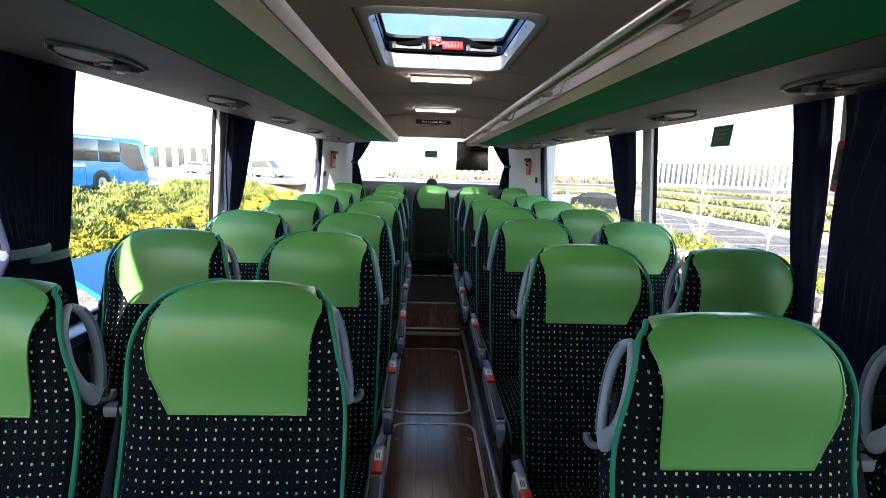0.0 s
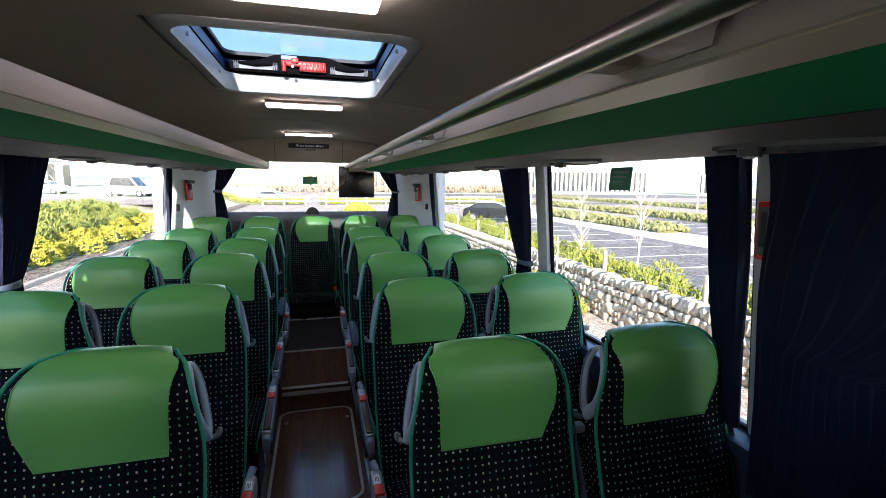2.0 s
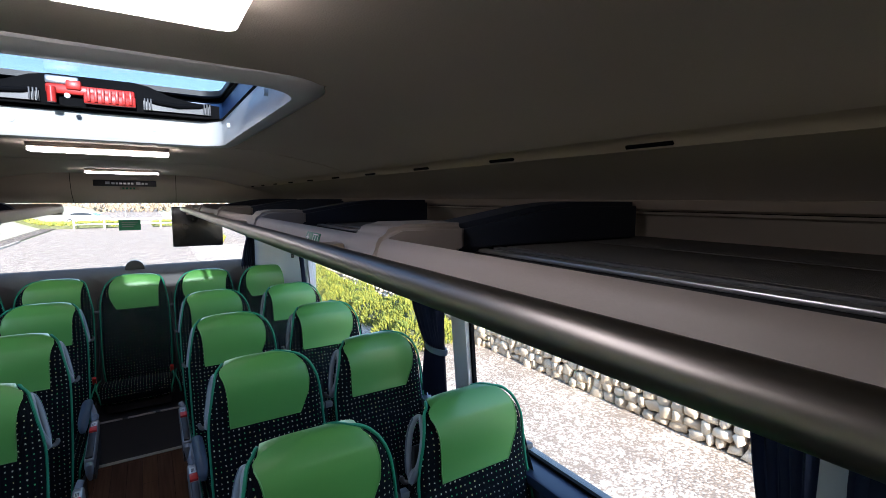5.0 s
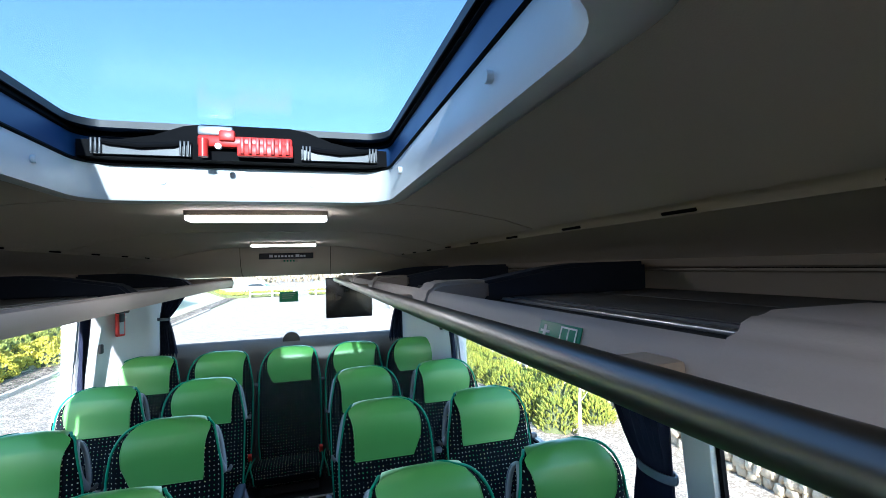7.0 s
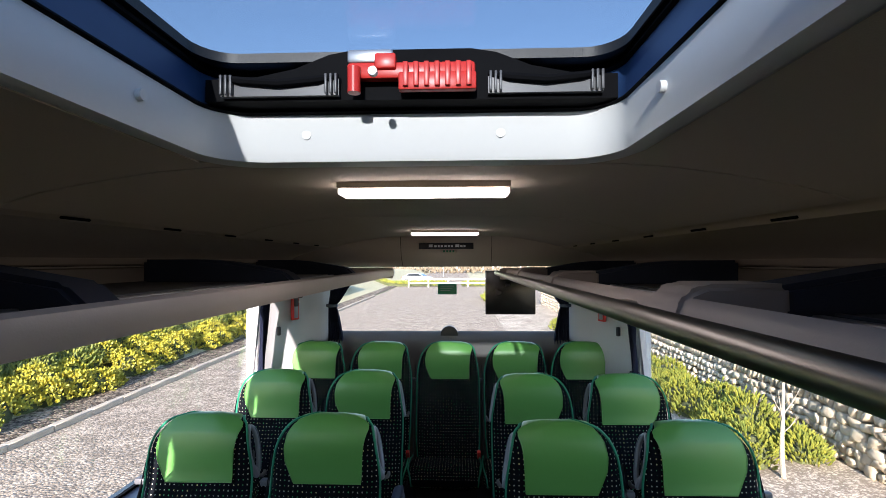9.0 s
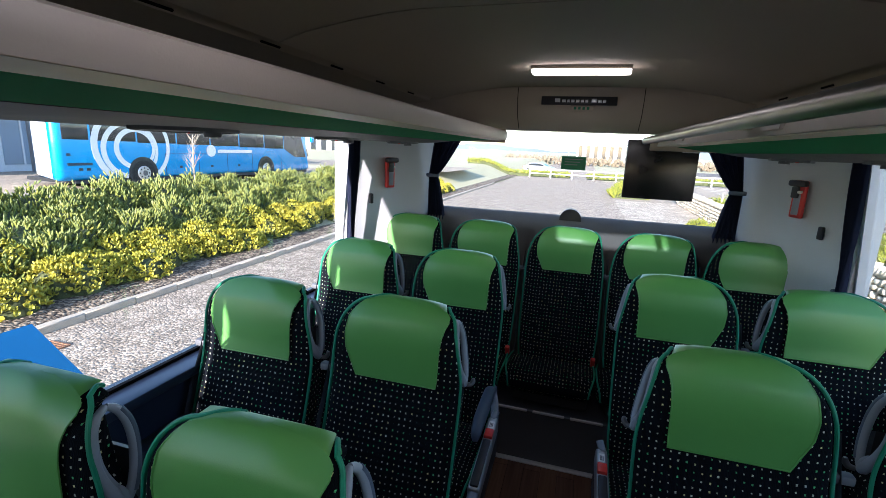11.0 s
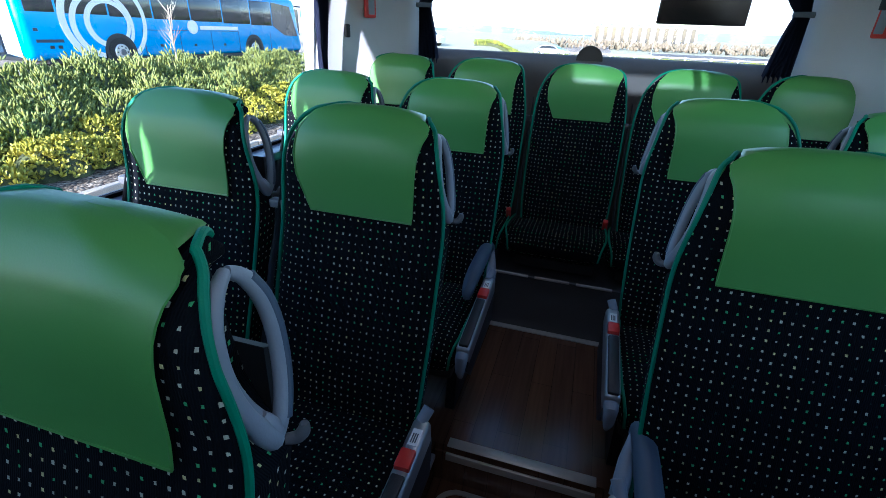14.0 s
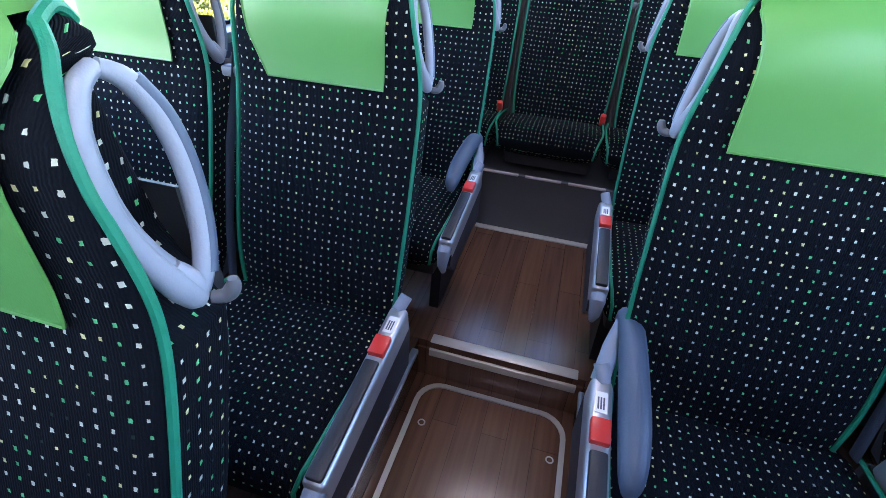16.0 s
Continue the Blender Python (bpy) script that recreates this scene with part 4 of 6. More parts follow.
def cover_mesh(s):
    """Leatherette headrest cover: front patch, carried over the top and a little down the back. s: the aisle's side."""
    zs = list(np.linspace(0.902, 1.07, 12)) + [1.078, 1.086, 1.094, 1.101, 1.108, 1.114, 1.120, 1.127, 1.133, 1.137, 1.141, 1.1435]
    nu = 28
    bm = bmesh.new()
    vs = []
    share = [1 - (1 - i / nu) ** 1.8 for i in range(nu + 1)]
    for z in zs:
        lo, hi = cover_edge(z, s, False), cover_edge(z, s, True)
        vs.append([bm.verts.new((lo + (hi - lo) * u, front_y(z, lo + (hi - lo) * u, s, 0.004) - 0.003, z + 0.003 * min(1.0, max(0.0, (z - 1.06) / 0.06)))) for u in share])
    # down the back again, along the same outline
    for z in (1.1435, 1.141, 1.137, 1.133, 1.127, 1.120):
        lo, hi = cover_edge(z, s, False), s * min(abs(cover_edge(z, s, True)), 0.147 - 1.2 * max(0.0, 1.127 - z))
        f, d = back_level(z)[2:]
        vs.append([bm.verts.new((lo + (hi - lo) * u, 2 * f + d - front_y(z, lo + (hi - lo) * u, s, 0.004, False) + 0.003, z + 0.003)) for u in share])
    for A, B in zip(vs, vs[1:]):
        for i in range(nu):
            bm.faces.new((A[i], A[i + 1], B[i + 1], B[i]) if s else (A[i], B[i], B[i + 1], A[i + 1]))
    # the rounded ends of the top, between front and back
    top = len(zs)
    for j in range(5):
        A, B, C, D = vs[top - 2 - j], vs[top - 1 - j], vs[top + j], vs[top + 1 + j]
        for i in (0, nu):
            bm.faces.new((A[i], B[i], C[i], D[i]))
    bmesh.ops.recalc_face_normals(bm, faces=bm.faces)
    return bm


def seam_path(s):
    pts = []
    for aisle in (False, True):
        col = []
        for z in np.linspace(0.902, 1.115, 14):
            x = cover_edge(z, s, aisle)
            col.append((x, front_y(z, x, s, 0.004) - 0.0035, z))
        pts.append(col)
    return pts[0][::-1] + pts[1]


def piping_path(s, aisle):
    pts = []
    zs = [0.40, 0.48, 0.56, 0.64, 0.72, 0.80, 0.86, 0.90, 0.93, 0.96, 0.99, 1.02, 1.05, 1.07, 1.09, 1.105, 1.117]
    for z in zs + ([1.119] if aisle else [1.126, 1.133, 1.139]):
        wa, ww, f, d = back_level(z)
        x = s * (wa - 0.001) if aisle else -s * (ww - 0.004)
        pts.append((x, front_y(z, x, s) - 0.001, z))
    if aisle:
        pts += [(s * 0.155, 0.071, 1.125), (s * 0.148, 0.084, 1.122), (s * 0.139, 0.097, 1.112)]
    else:
        pts += [(-s * 0.05, 0.066, 1.1445), (-s * 0.02, 0.076, 1.141)]
    return flow(pts, 3)


def cushion_mesh(s, deep=1.0):
    rings = []
    for y, w, z0, z1 in ((-0.10, 0.190, 0.335, 0.415), (-0.14, 0.205, 0.322, 0.428), (-0.24, 0.214, 0.315, 0.436), (-0.36, 0.216, 0.312, 0.444), (-0.46, 0.216, 0.312, 0.448), (-0.505, 0.213, 0.313, 0.443), (-0.535, 0.207, 0.318, 0.430), (-0.553, 0.198, 0.330, 0.408), (-0.560, 0.185, 0.350, 0.385)):
        r = []
        for k in range(36):
            t = 2 * math.pi * k / 36 + math.pi / 2
            c, q = math.cos(t), math.sin(t)
            dip = 0.010 * (1 - (c * c)) if q > 0 else 0
            r.append((w * (1.13 if c * s < 0 else 1.0) * math.copysign(abs(c) ** 0.4, c), -0.10 + (y + 0.10) * deep, (z0 + z1) / 2 + (z1 - z0) / 2 * math.copysign(abs(q) ** 0.5, q) - dip))
        rings.append(r)
    return with_uv(rings)


def seat(s, label, arm_down=False, rear=False):
    """A coach seat that looks towards -y, with its aisle side towards s."""
    o = thing("coach_seat", label, "coach seat", "rear bench seats" if rear else "coach seats")
    part("backrest", backrest_mesh(s), FABRIC, o, "black plush backrest with small pale dots")
    part("headrest_cover", cover_mesh(s), LEATHER, o, "green leatherette headrest cover")
    part("cover_seam", tube(seam_path(s), 0.0022, 5), LEATHER, o)
    for aisle in (False, True):
        part("piping", tube([tuple(float(v) for v in p) for p in piping_path(s, aisle)], 0.0050, 8), PIPING, o, "green piping")
    part("back_shell", prism_x([(-0.085, 0.35), (-0.02, 0.52), (0.035, 0.66), (0.078, 0.78), (0.098, 0.86), (0.100, 0.98), (0.118, 0.97), (0.124, 0.86), (0.106, 0.78), (0.064, 0.66), (0.008, 0.52), (-0.052, 0.35)], -0.18, 0.18), SHELL, o, "black plastic back shell")
    deep = 0.63 if rear else 1.0
    cushion = part("cushion", cushion_mesh(s, deep), FABRIC, o, "black plush seat cushion with small pale dots")
    for side in (-1, 1):
        q_ = side * (1.0 if side == s else 1.13)
        edge = ((0.203, -0.13, 0.425), (0.211, -0.24, 0.432), (0.213, -0.40, 0.442), (0.211, -0.50, 0.440), (0.204, -0.535, 0.425), (0.196, -0.556, 0.395), (0.190, -0.555, 0.345))
        part("cushion_piping", tube([(q_ * u, -0.10 + (v + 0.10) * deep, z) for u, v, z in edge], 0.0045, 6), PIPING, cushion)
    part("seat_frame", box(-0.19, 0.19, -0.10 - 0.40 * deep, -0.06, 0.255, 0.33, 0.015), SHELL, o)
    if not rear:
        for x in (-0.15, 0.15):
            part("leg", prism_x([(-0.34, FL), (-0.08, FL), (-0.13, 0.27), (-0.30, 0.27)], x - 0.018, x + 0.018), SHELL, o)
        w = s * 0.235
        # console beside the cushion, with buckle and label
        cons = part("side_console", turned(box(-0.022, 0.022, -0.20, 0.20, -0.035, 0.035, 0.012, seg=3), pose(w, -0.355, 0.428, 6, 0, 0)), SILVER, o, "silver side console beside the cushion")
        part("console_nose", tube([(w, -0.52, 0.425), (w, -0.565, 0.405), (w, -0.575, 0.37), (w, -0.56, 0.335)], [0.022, 0.02, 0.015, 0.008], 10), GREYPL, cons)
        part("console_pad", turned(box(-0.0155, 0.0155, -0.125, 0.115, 0, 0.012, 0.005), pose(w, -0.425, 0.4525, 6, 0, 0)), SHELL, cons, "black pad")
        part("console_label", turned(box(-0.011, 0.011, -0.022, 0.022, 0, 0.001), pose(w, -0.215, 0.4785, 6, 0, 0)), WHITEPL, cons)
        for k in range(3):
            part("label_bar", turned(box(-0.007 + 0.005 * k, -0.004 + 0.005 * k, -0.015, 0.010, 0.001, 0.0016), pose(w, -0.215, 0.4785, 6, 0, 0)), GREYDK, cons)
        part("belt_buckle", turned(box(-0.0175, 0.0175, -0.024, 0.024, -0.006, 0.012, 0.004), pose(w, -0.275, 0.472, 6, 0, 0)), RED, cons, "red seat belt buckle")
        part("console_stub", tube([(w - s * 0.004, -0.165, 0.475), (w + s * 0.008, -0.140, 0.500)], 0.014, 12), GREYPL, cons)
        part("console_skirt", prism_x([(-0.56, 0.36), (-0.50, 0.30), (-0.16, 0.30), (-0.15, 0.42), (-0.55, 0.39)], *sorted((w - s * 0.012, w + s * 0.020))), SHELL, cons, "black lower skirt")
        # grab handle at the shoulder
        rim = [(s * q, y, z, r) for q, y, z, r in ((0.176, 0.068, 1.089, 0.007), (0.186, 0.045, 1.082, 0.008), (0.192, 0.029, 1.055, 0.0078), (0.197, 0.024, 1.02, 0.0075), (0.201, 0.025, 0.985, 0.008), (0.206, 0.032, 0.95, 0.010), (0.211, 0.043, 0.92, 0.0125), (0.215, 0.053, 0.901, 0.012), (0.216, 0.057, 0.892, 0.006))]
        base = part("handle_base", bent(rim), GREYPL, o, "grey moulded handle base")
        part("inner_wall", bent([(x - s * 0.012, y + 0.009, z, r * 1.15) for x, y, z, r in rim[1:7]]), GREYPL, base)
        grip = [(s * q, y, z, r) for q, y, z, r in ((0.177, 0.070, 1.089, 0.007), (0.182, 0.086, 1.077, 0.0088), (0.189, 0.097, 1.05, 0.0092), (0.196, 0.100, 1.015, 0.0092), (0.203, 0.095, 0.975, 0.0092), (0.210, 0.083, 0.94, 0.0092), (0.214, 0.070, 0.915, 0.0095), (0.2145, 0.058, 0.900, 0.009))]
        part("grab_handle", bent(grip), GREYPL, o, "grey plastic grab handle")
        part("handle_inlay", bent([(x + s * 0.0025, y + 0.004, z, r * 0.86) for x, y, z, r in grip[1:7]]), PAD, o, "darker grip inlay")
        part("handle_foot", bent([(s * 0.207, 0.050, 0.936, 0.006), (s * 0.210, 0.054, 0.922, 0.011), (s * 0.213, 0.057, 0.908, 0.012), (s * 0.214, 0.056, 0.895, 0.0095)]), GREYPL, base)
        part("bag_hook", bent([(s * 0.221, 0.064, 0.893, 0.006), (s * 0.232, 0.071, 0.893, 0.0075), (s * 0.238, 0.075, 0.901, 0.0075), (s * 0.239, 0.076, 0.911, 0.005)]), GREYDK, o)
    # belt on the window side
    bx = -s * 0.228
    part("seat_belt", tube([(bx, 0.07, 0.98), (bx, 0.02, 0.86), (bx * 1.01, -0.035, 0.74), (bx * 1.0, -0.10, 0.56), (bx * 0.98, -0.14, 0.42)], 0.015, 6, flat=0.12), BELT, o, "dark seat belt webbing")
    part("belt_guide", turned(box(-0.028, 0.028, -0.014, 0.014, -0.012, 0.012, 0.006), pose(bx * 1.02, 0.035, 0.885)), GREYDK, o)
    if rear:
        part("buckle_stalk", turned(box(-0.012, 0.012, -0.012, 0.012, -0.03, 0.02, 0.004), pose(s * 0.205, -0.165, 0.455, 20, 0, 0)), RED, o, "red seat belt buckle")
    if arm_down:
        a = part("armrest", bent([(s * 0.203, y, z, r) for y, z, r in ((-0.010, 0.505, 0.015), (-0.040, 0.545, 0.021), (-0.11, 0.566, 0.025), (-0.24, 0.568, 0.026), (-0.335, 0.560, 0.025), (-0.388, 0.540, 0.020), (-0.402, 0.518, 0.010))], 12), PAD, o, "blue-grey padded armrest folded down")
        part("armrest_underside", bent([(s * 0.206, y, z, 0.016) for y, z in ((-0.04, 0.53), (-0.11, 0.548), (-0.24, 0.550), (-0.34, 0.541))]), GREYPL, a)
        part("armrest_arm", tube([(s * 0.210, -0.05, 0.54), (s * 0.226, -0.10, 0.51), (s * 0.236, -0.15, 0.46)], [0.014, 0.017, 0.018], 10), GREYPL, a)
    return o


LABEL = "green-topped black dotted coach seat with grey grab handle"
base_left, base_right = seat(1, LABEL), seat(-1, LABEL)
armed_left, armed_right = seat(1, LABEL + ", armrest down", True), seat(-1, LABEL + ", armrest down", True)
rear_seat = seat(1, "green-topped black dotted seat of the rear bench", rear=True)
Y_RIGHT = [4.657, 3.931, 3.196, 2.465, 1.712, 0.975]
Y_LEFT = [4.725, 3.988, 3.300, 2.530, 1.840, 1.130]
placed = set()


def put_seat(proto, x, y, z=0.0, lean=0.0):
    rz = random.uniform(-0.7, 0.7)
    m = pose(x, y, z, lean or random.uniform(-0.5, 0.5), 0, rz)
    if proto.name in placed:
        return copy_thing(proto, m)
    placed.add(proto.name)
    proto.matrix_basis = m
    return proto


for k in range(6):
    put_seat(armed_left if k == 0 else base_left, -0.428 if k == 2 else -0.438, Y_LEFT[k], lean=0.01 if k == 2 else 0.0)
    put_seat(base_left, -0.940, Y_LEFT[k])
    put_seat(armed_right if k == 1 else base_right, 0.480 if k == 2 else 0.469, Y_RIGHT[k] - (0.035 if k == 2 else 0))
    put_seat(base_right, 0.970, Y_RIGHT[k])
for x in (-0.925, -0.462, 0.005, 0.470, 0.932):
    put_seat(rear_seat, x, 5.415, 0.04)


# ---- outside ----
GZ = -1.40


def terrain(x, y):
    """Ground height: level round the coach, a bank up to the road on the far side of the hedge."""
    k = min(1.0, max(0.0, (-8.0 - x) / 4.2))
    return GZ + 1.2 * k * k * (3 - 2 * k)


def stony(name, light, mid, dark, cell, bump, patch=1.5, rough=0.95):
    """Loose or bound stone: single grains of their own colour, dark gaps between them, and broad worn patches."""
    m = bpy.data.materials.new(name)
    m.use_nodes = True
    n, l = m.node_tree.nodes, m.node_tree.links
    b = n["Principled BSDF"]
    b.inputs["Roughness"].default_value, b.inputs["Specular IOR Level"].default_value = rough, 0.25
    tc = n.new("ShaderNodeTexCoord")
    v, v2, big = n.new("ShaderNodeTexVoronoi"), n.new("ShaderNodeTexVoronoi"), n.new("ShaderNodeTexNoise")
    v.inputs["Scale"].default_value, v2.inputs["Scale"].default_value = cell, cell * 0.37
    big.inputs["Scale"].default_value, big.inputs["Detail"].default_value = patch, 6
    for q in (v, v2, big):
        l.new(tc.outputs["Object"], q.inputs["Vector"])
    ramp = n.new("ShaderNodeValToRGB")
    e = ramp.color_ramp.elements
    e[0].position, e[0].color = 0.05, (*dark, 1)
    e[1].position, e[1].color = 0.95, (*light, 1)
    e.new(0.5).color = (*mid, 1)
    sep, sep2 = n.new("ShaderNodeSeparateColor"), n.new("ShaderNodeSeparateColor")
    l.new(v.outputs["Color"], sep.inputs[0])
    l.new(v2.outputs["Color"], sep2.inputs[0])

    def calc(op, a_, b_, c_=0.0):
        q = n.new("ShaderNodeMath")
        q.operation = op
        for i, w in enumerate((a_, b_, c_)):
            if isinstance(w, float):
                q.inputs[i].default_value = w
            else:
                l.new(w, q.inputs[i])
        return q.outputs[0]
    k = calc("MULTIPLY_ADD", sep.outputs[0], 0.55, calc("MULTIPLY", sep2.outputs[1], 0.22))
    k = calc("MULTIPLY_ADD", big.outputs[0], 0.75, calc("SUBTRACT", k, 0.26))
    gap = calc("MULTIPLY", v.outputs["Distance"], 0.55)
    l.new(calc("SUBTRACT", k, gap), ramp.inputs[0])
    l.new(ramp.outputs[0], b.inputs["Base Color"])
    bp = n.new("ShaderNodeBump")
    bp.inputs["Strength"].default_value, bp.inputs["Distance"].default_value = bump, 0.5 / cell
    bp.invert = True
    l.new(v.outputs["Distance"], bp.inputs["Height"])
    l.new(bp.outputs[0], b.inputs["Normal"])
    return m


ASPHALT = stony("pale_asphalt", (0.70, 0.57, 0.44), (0.52, 0.41, 0.305), (0.22, 0.17, 0.125), 26.0, 0.6, 2.2)
CARPARK = stony("grey_asphalt", (0.34, 0.295, 0.25), (0.23, 0.195, 0.165), (0.11, 0.092, 0.078), 9.0, 0.4, 0.7)
GRAVEL = stony("pale_gravel", (0.84, 0.73, 0.57), (0.66, 0.55, 0.42), (0.27, 0.21, 0.155), 30.0, 0.3, 1.2)
MULCH = stony("bark_mulch", (0.60, 0.50, 0.38), (0.33, 0.25, 0.175), (0.06, 0.042, 0.03), 18.0, 0.9, 3.0)
# dark brown for the wall core, standing in for shade in the stone gaps
CORE_SHADE = material("bark_mulch", (0.21, 0.155, 0.11), 0.95, var=0.2, scale=12, fine=60, bump=0.8)
GRASS = material("rough_grass", (0.46, 0.40, 0.25), 0.95, var=0.2, scale=0.6, fine=14, color2=(0.34, 0.31, 0.16))
KERB = material("concrete_kerb", (0.50, 0.41, 0.31), 0.9, var=0.12, scale=5, fine=80, bump=0.4, objrand=0.25)
STONE = material("field_stone", (0.76, 0.67, 0.53), 0.9, var=0.2, scale=7, fine=60, bump=0.9, objrand=0.5, island=0.4, color2=(0.48, 0.38, 0.26))
LEAF_Y = material("yellow_green_foliage", (0.47, 0.37, 0.022), 0.6, var=0.12, scale=3, fine=20, island=0.55, color2=(0.27, 0.28, 0.035))
LEAF_G = material("pine_foliage", (0.25, 0.24, 0.03), 0.65, var=0.14, scale=2, fine=20, island=0.6, color2=(0.09, 0.13, 0.03))
LEAF_M = material("mixed_foliage", (0.29, 0.265, 0.025), 0.65, var=0.14, scale=2, fine=20, island=0.6, color2=(0.08, 0.12, 0.02))
LEAF_D = material("dry_scrub", (0.20, 0.18, 0.06), 0.8, var=0.14, scale=0.6, fine=6, island=0.5, color2=(0.10, 0.11, 0.035))
SCRUB = material("brown_winter_scrub", (0.26, 0.19, 0.13), 0.9, var=0.2, scale=0.5, fine=6, island=0.5, color2=(0.16, 0.13, 0.08))
# dark colour stands in for the shade among the twigs inside a hedge
HEDGE_SHADE = material("shaded_twigs_and_needles", (0.12, 0.13, 0.045), 0.9, var=0.3, scale=6, fine=30, bump=0.6, color2=(0.015, 0.02, 0.008))
BARK = material("pale_bark", (0.42, 0.36, 0.28), 0.9, var=0.15, scale=12, fine=60, bump=0.4)
BUSBLUE = material("bright_blue_coach_paint", (0.0, 0.27, 0.62), 0.28, var=0.03, scale=1, coat=0.5)
FLAPBLUE = material("blue_locker_paint", (0.005, 0.13, 0.34), 0.30, var=0.04, scale=2, coat=0.4)
DARKGLASS = material("dark_coach_glass", (0.03, 0.035, 0.04), 0.1, var=0.1, scale=2, spec=0.8)
TYRE = material("tyre", (0.02, 0.02, 0.02), 0.85, var=0.1)
PALEGLASS = material("sky-lit_shopfront_glass", (0.30, 0.36, 0.42), 0.15, var=0.15, scale=0.7, spec=0.8)
SLATE = material("slate_roof", (0.13, 0.115, 0.115), 0.75, var=0.12, scale=3, fine=30, bump=0.4)
RENDERW = material("pale_cladding", (0.62, 0.64, 0.66), 0.7, var=0.05)
RUST = material("rusty_grate", (0.28, 0.13, 0.065), 0.85, var=0.2, scale=30, fine=90, bump=0.4)
CARBLACK = material("black_car_paint", (0.012, 0.013, 0.016), 0.2, var=0.05, coat=0.6)
HILL = material("far_hills", (0.22, 0.26, 0.30), 0.95, var=0.1, scale=0.05)
LINEW = material("road_paint", (0.72, 0.71, 0.66), 0.8, var=0.1, scale=4)


def flat_patch(points, z, bm=None):
    bm = bm or bmesh.new()
    bm.faces.new([bm.verts.new((x, y, z)) for x, y in points])
    return bm


# one sheet of ground to the horizon
bm = bmesh.new()
gx = [-1500, -300, -120, -60, -30, -20, -15] + [-13 + 0.5 * k for k in range(11)] + [-7.5, 0, 6, 20, 60, 120, 300, 1500]
gy = [-600, -60, -20, 0, 5, 10, 15, 20, 25, 30, 40, 60, 100, 200, 500, 2500]
grid = [[bm.verts.new((x, y, terrain(x, y))) for y in gy] for x in gx]
for A, B in zip(grid, grid[1:]):
    for j in range(len(gy) - 1):
        bm.faces.new((A[j], B[j], B[j + 1], A[j + 1]))
tagged(part("ground", bm, GRASS), "rough pale grassland round the coach park", "ground", kind="structure")
tagged(part("road", flat_patch([(-7.45, -40), (2.2, -40), (2.2, 160), (-7.45, 160)], GZ + 0.006), ASPHALT), "worn pale asphalt road beside the coach", "road", kind="structure")
tagged(part("gravel_strip", flat_patch([(2.204, -40), (6.9, -40), (6.9, 36), (2.204, 36)], GZ + 0.006), GRAVEL), "pale loose gravel strip before the stone wall", "gravel", kind="structure")
tagged(part("mulch_bed", flat_patch([(-8.75, -12), (-7.60, -12), (-7.60, 60), (-8.75, 60)], GZ + 0.09), MULCH), "bark mulch bed along the kerb", "planting bed", kind="structure")
tagged(part("car_park", flat_patch([(9.2, -30), (95, -30), (95, 110), (9.2, 110)], GZ + 0.006), CARPARK), "wide empty asphalt car park", "car park", kind="structure")
tagged(part("road_end", flat_patch([(2.204, 36.004), (60, 36.004), (60, 58), (2.204, 58)], GZ + 0.007), ASPHALT), "pale worn asphalt across the end of the coach park", "road", kind="structure")
tagged(part("cross_road", flat_patch([(-7.9, 64), (80, 64), (80, 84), (-7.9, 84)], GZ + 0.010), ASPHALT), "pale road beyond the planted strip", "road", kind="structure")
tagged(part("side_road", flat_patch([(-60, 36), (-9.6, 36), (-9.6, 46), (-60, 46)], -0.18), ASPHALT), "far asphalt lane", "road", kind="structure")
tagged(part("coach_stand", flat_patch([(-26, -20), (-12.8, -20), (-12.8, 32), (-26, 32)], -0.194), ASPHALT), "pale paved coach stand behind the hedge", "pavement", kind="structure")
bm = bmesh.new()
for k in range(26):
    y = 4 + 2.5 * k
    box(11.5, 16.5, y, y + 0.1, GZ + 0.008, GZ + 0.012, bm=bm)
    box(23, 28, y, y + 0.1, GZ + 0.008, GZ + 0.012, bm=bm)
box(17.6, 21.6, -5, 70, GZ + 0.008, GZ + 0.011, bm=bm)
tagged(part("bay_marking", bm, LINEW, smooth=False), "white parking bay lines on the asphalt", "road marking", kind="structure")

# kerb of single stones
kerb = thing("kerb", "row of pale concrete kerbstones by the road", "kerb", kind="structure")
km = None
for k in range(56):
    if km is None:
        km = box(-0.075, 0.075, -0.447, 0.447, -0.08, 0.125, 0.015, seg=1)
        first = part("kerbstone", km, KERB, kerb)
        mesh0 = first.data
        o = first
    else:
        o = new("kerbstone", mesh0)
        o.parent = kerb
    o.matrix_basis = pose(-7.52 + random.uniform(-0.008, 0.008), -6 + 0.9 * k, GZ + random.uniform(-0.006, 0.006), 0, 0, random.uniform(-0.5, 0.5))

grate = thing("drain_grate", "rusty iron drain grate set in the road by the kerb", "drain grate")
part("frame", outline([(-7.10, 6.63), (-6.72, 6.63), (-6.72, 7.20), (-7.10, 7.20)], GZ + 0.007, GZ + 0.022, hole=[(-7.07, 6.66), (-6.75, 6.66), (-6.75, 7.17), (-7.07, 7.17)]), RUST, grate, smooth=False)
for k in range(9):
    part("grate_bar", box(-7.07, -6.75, 6.68 + 0.055 * k, 6.705 + 0.055 * k, GZ + 0.007, GZ + 0.018), RUST, grate, smooth=False)


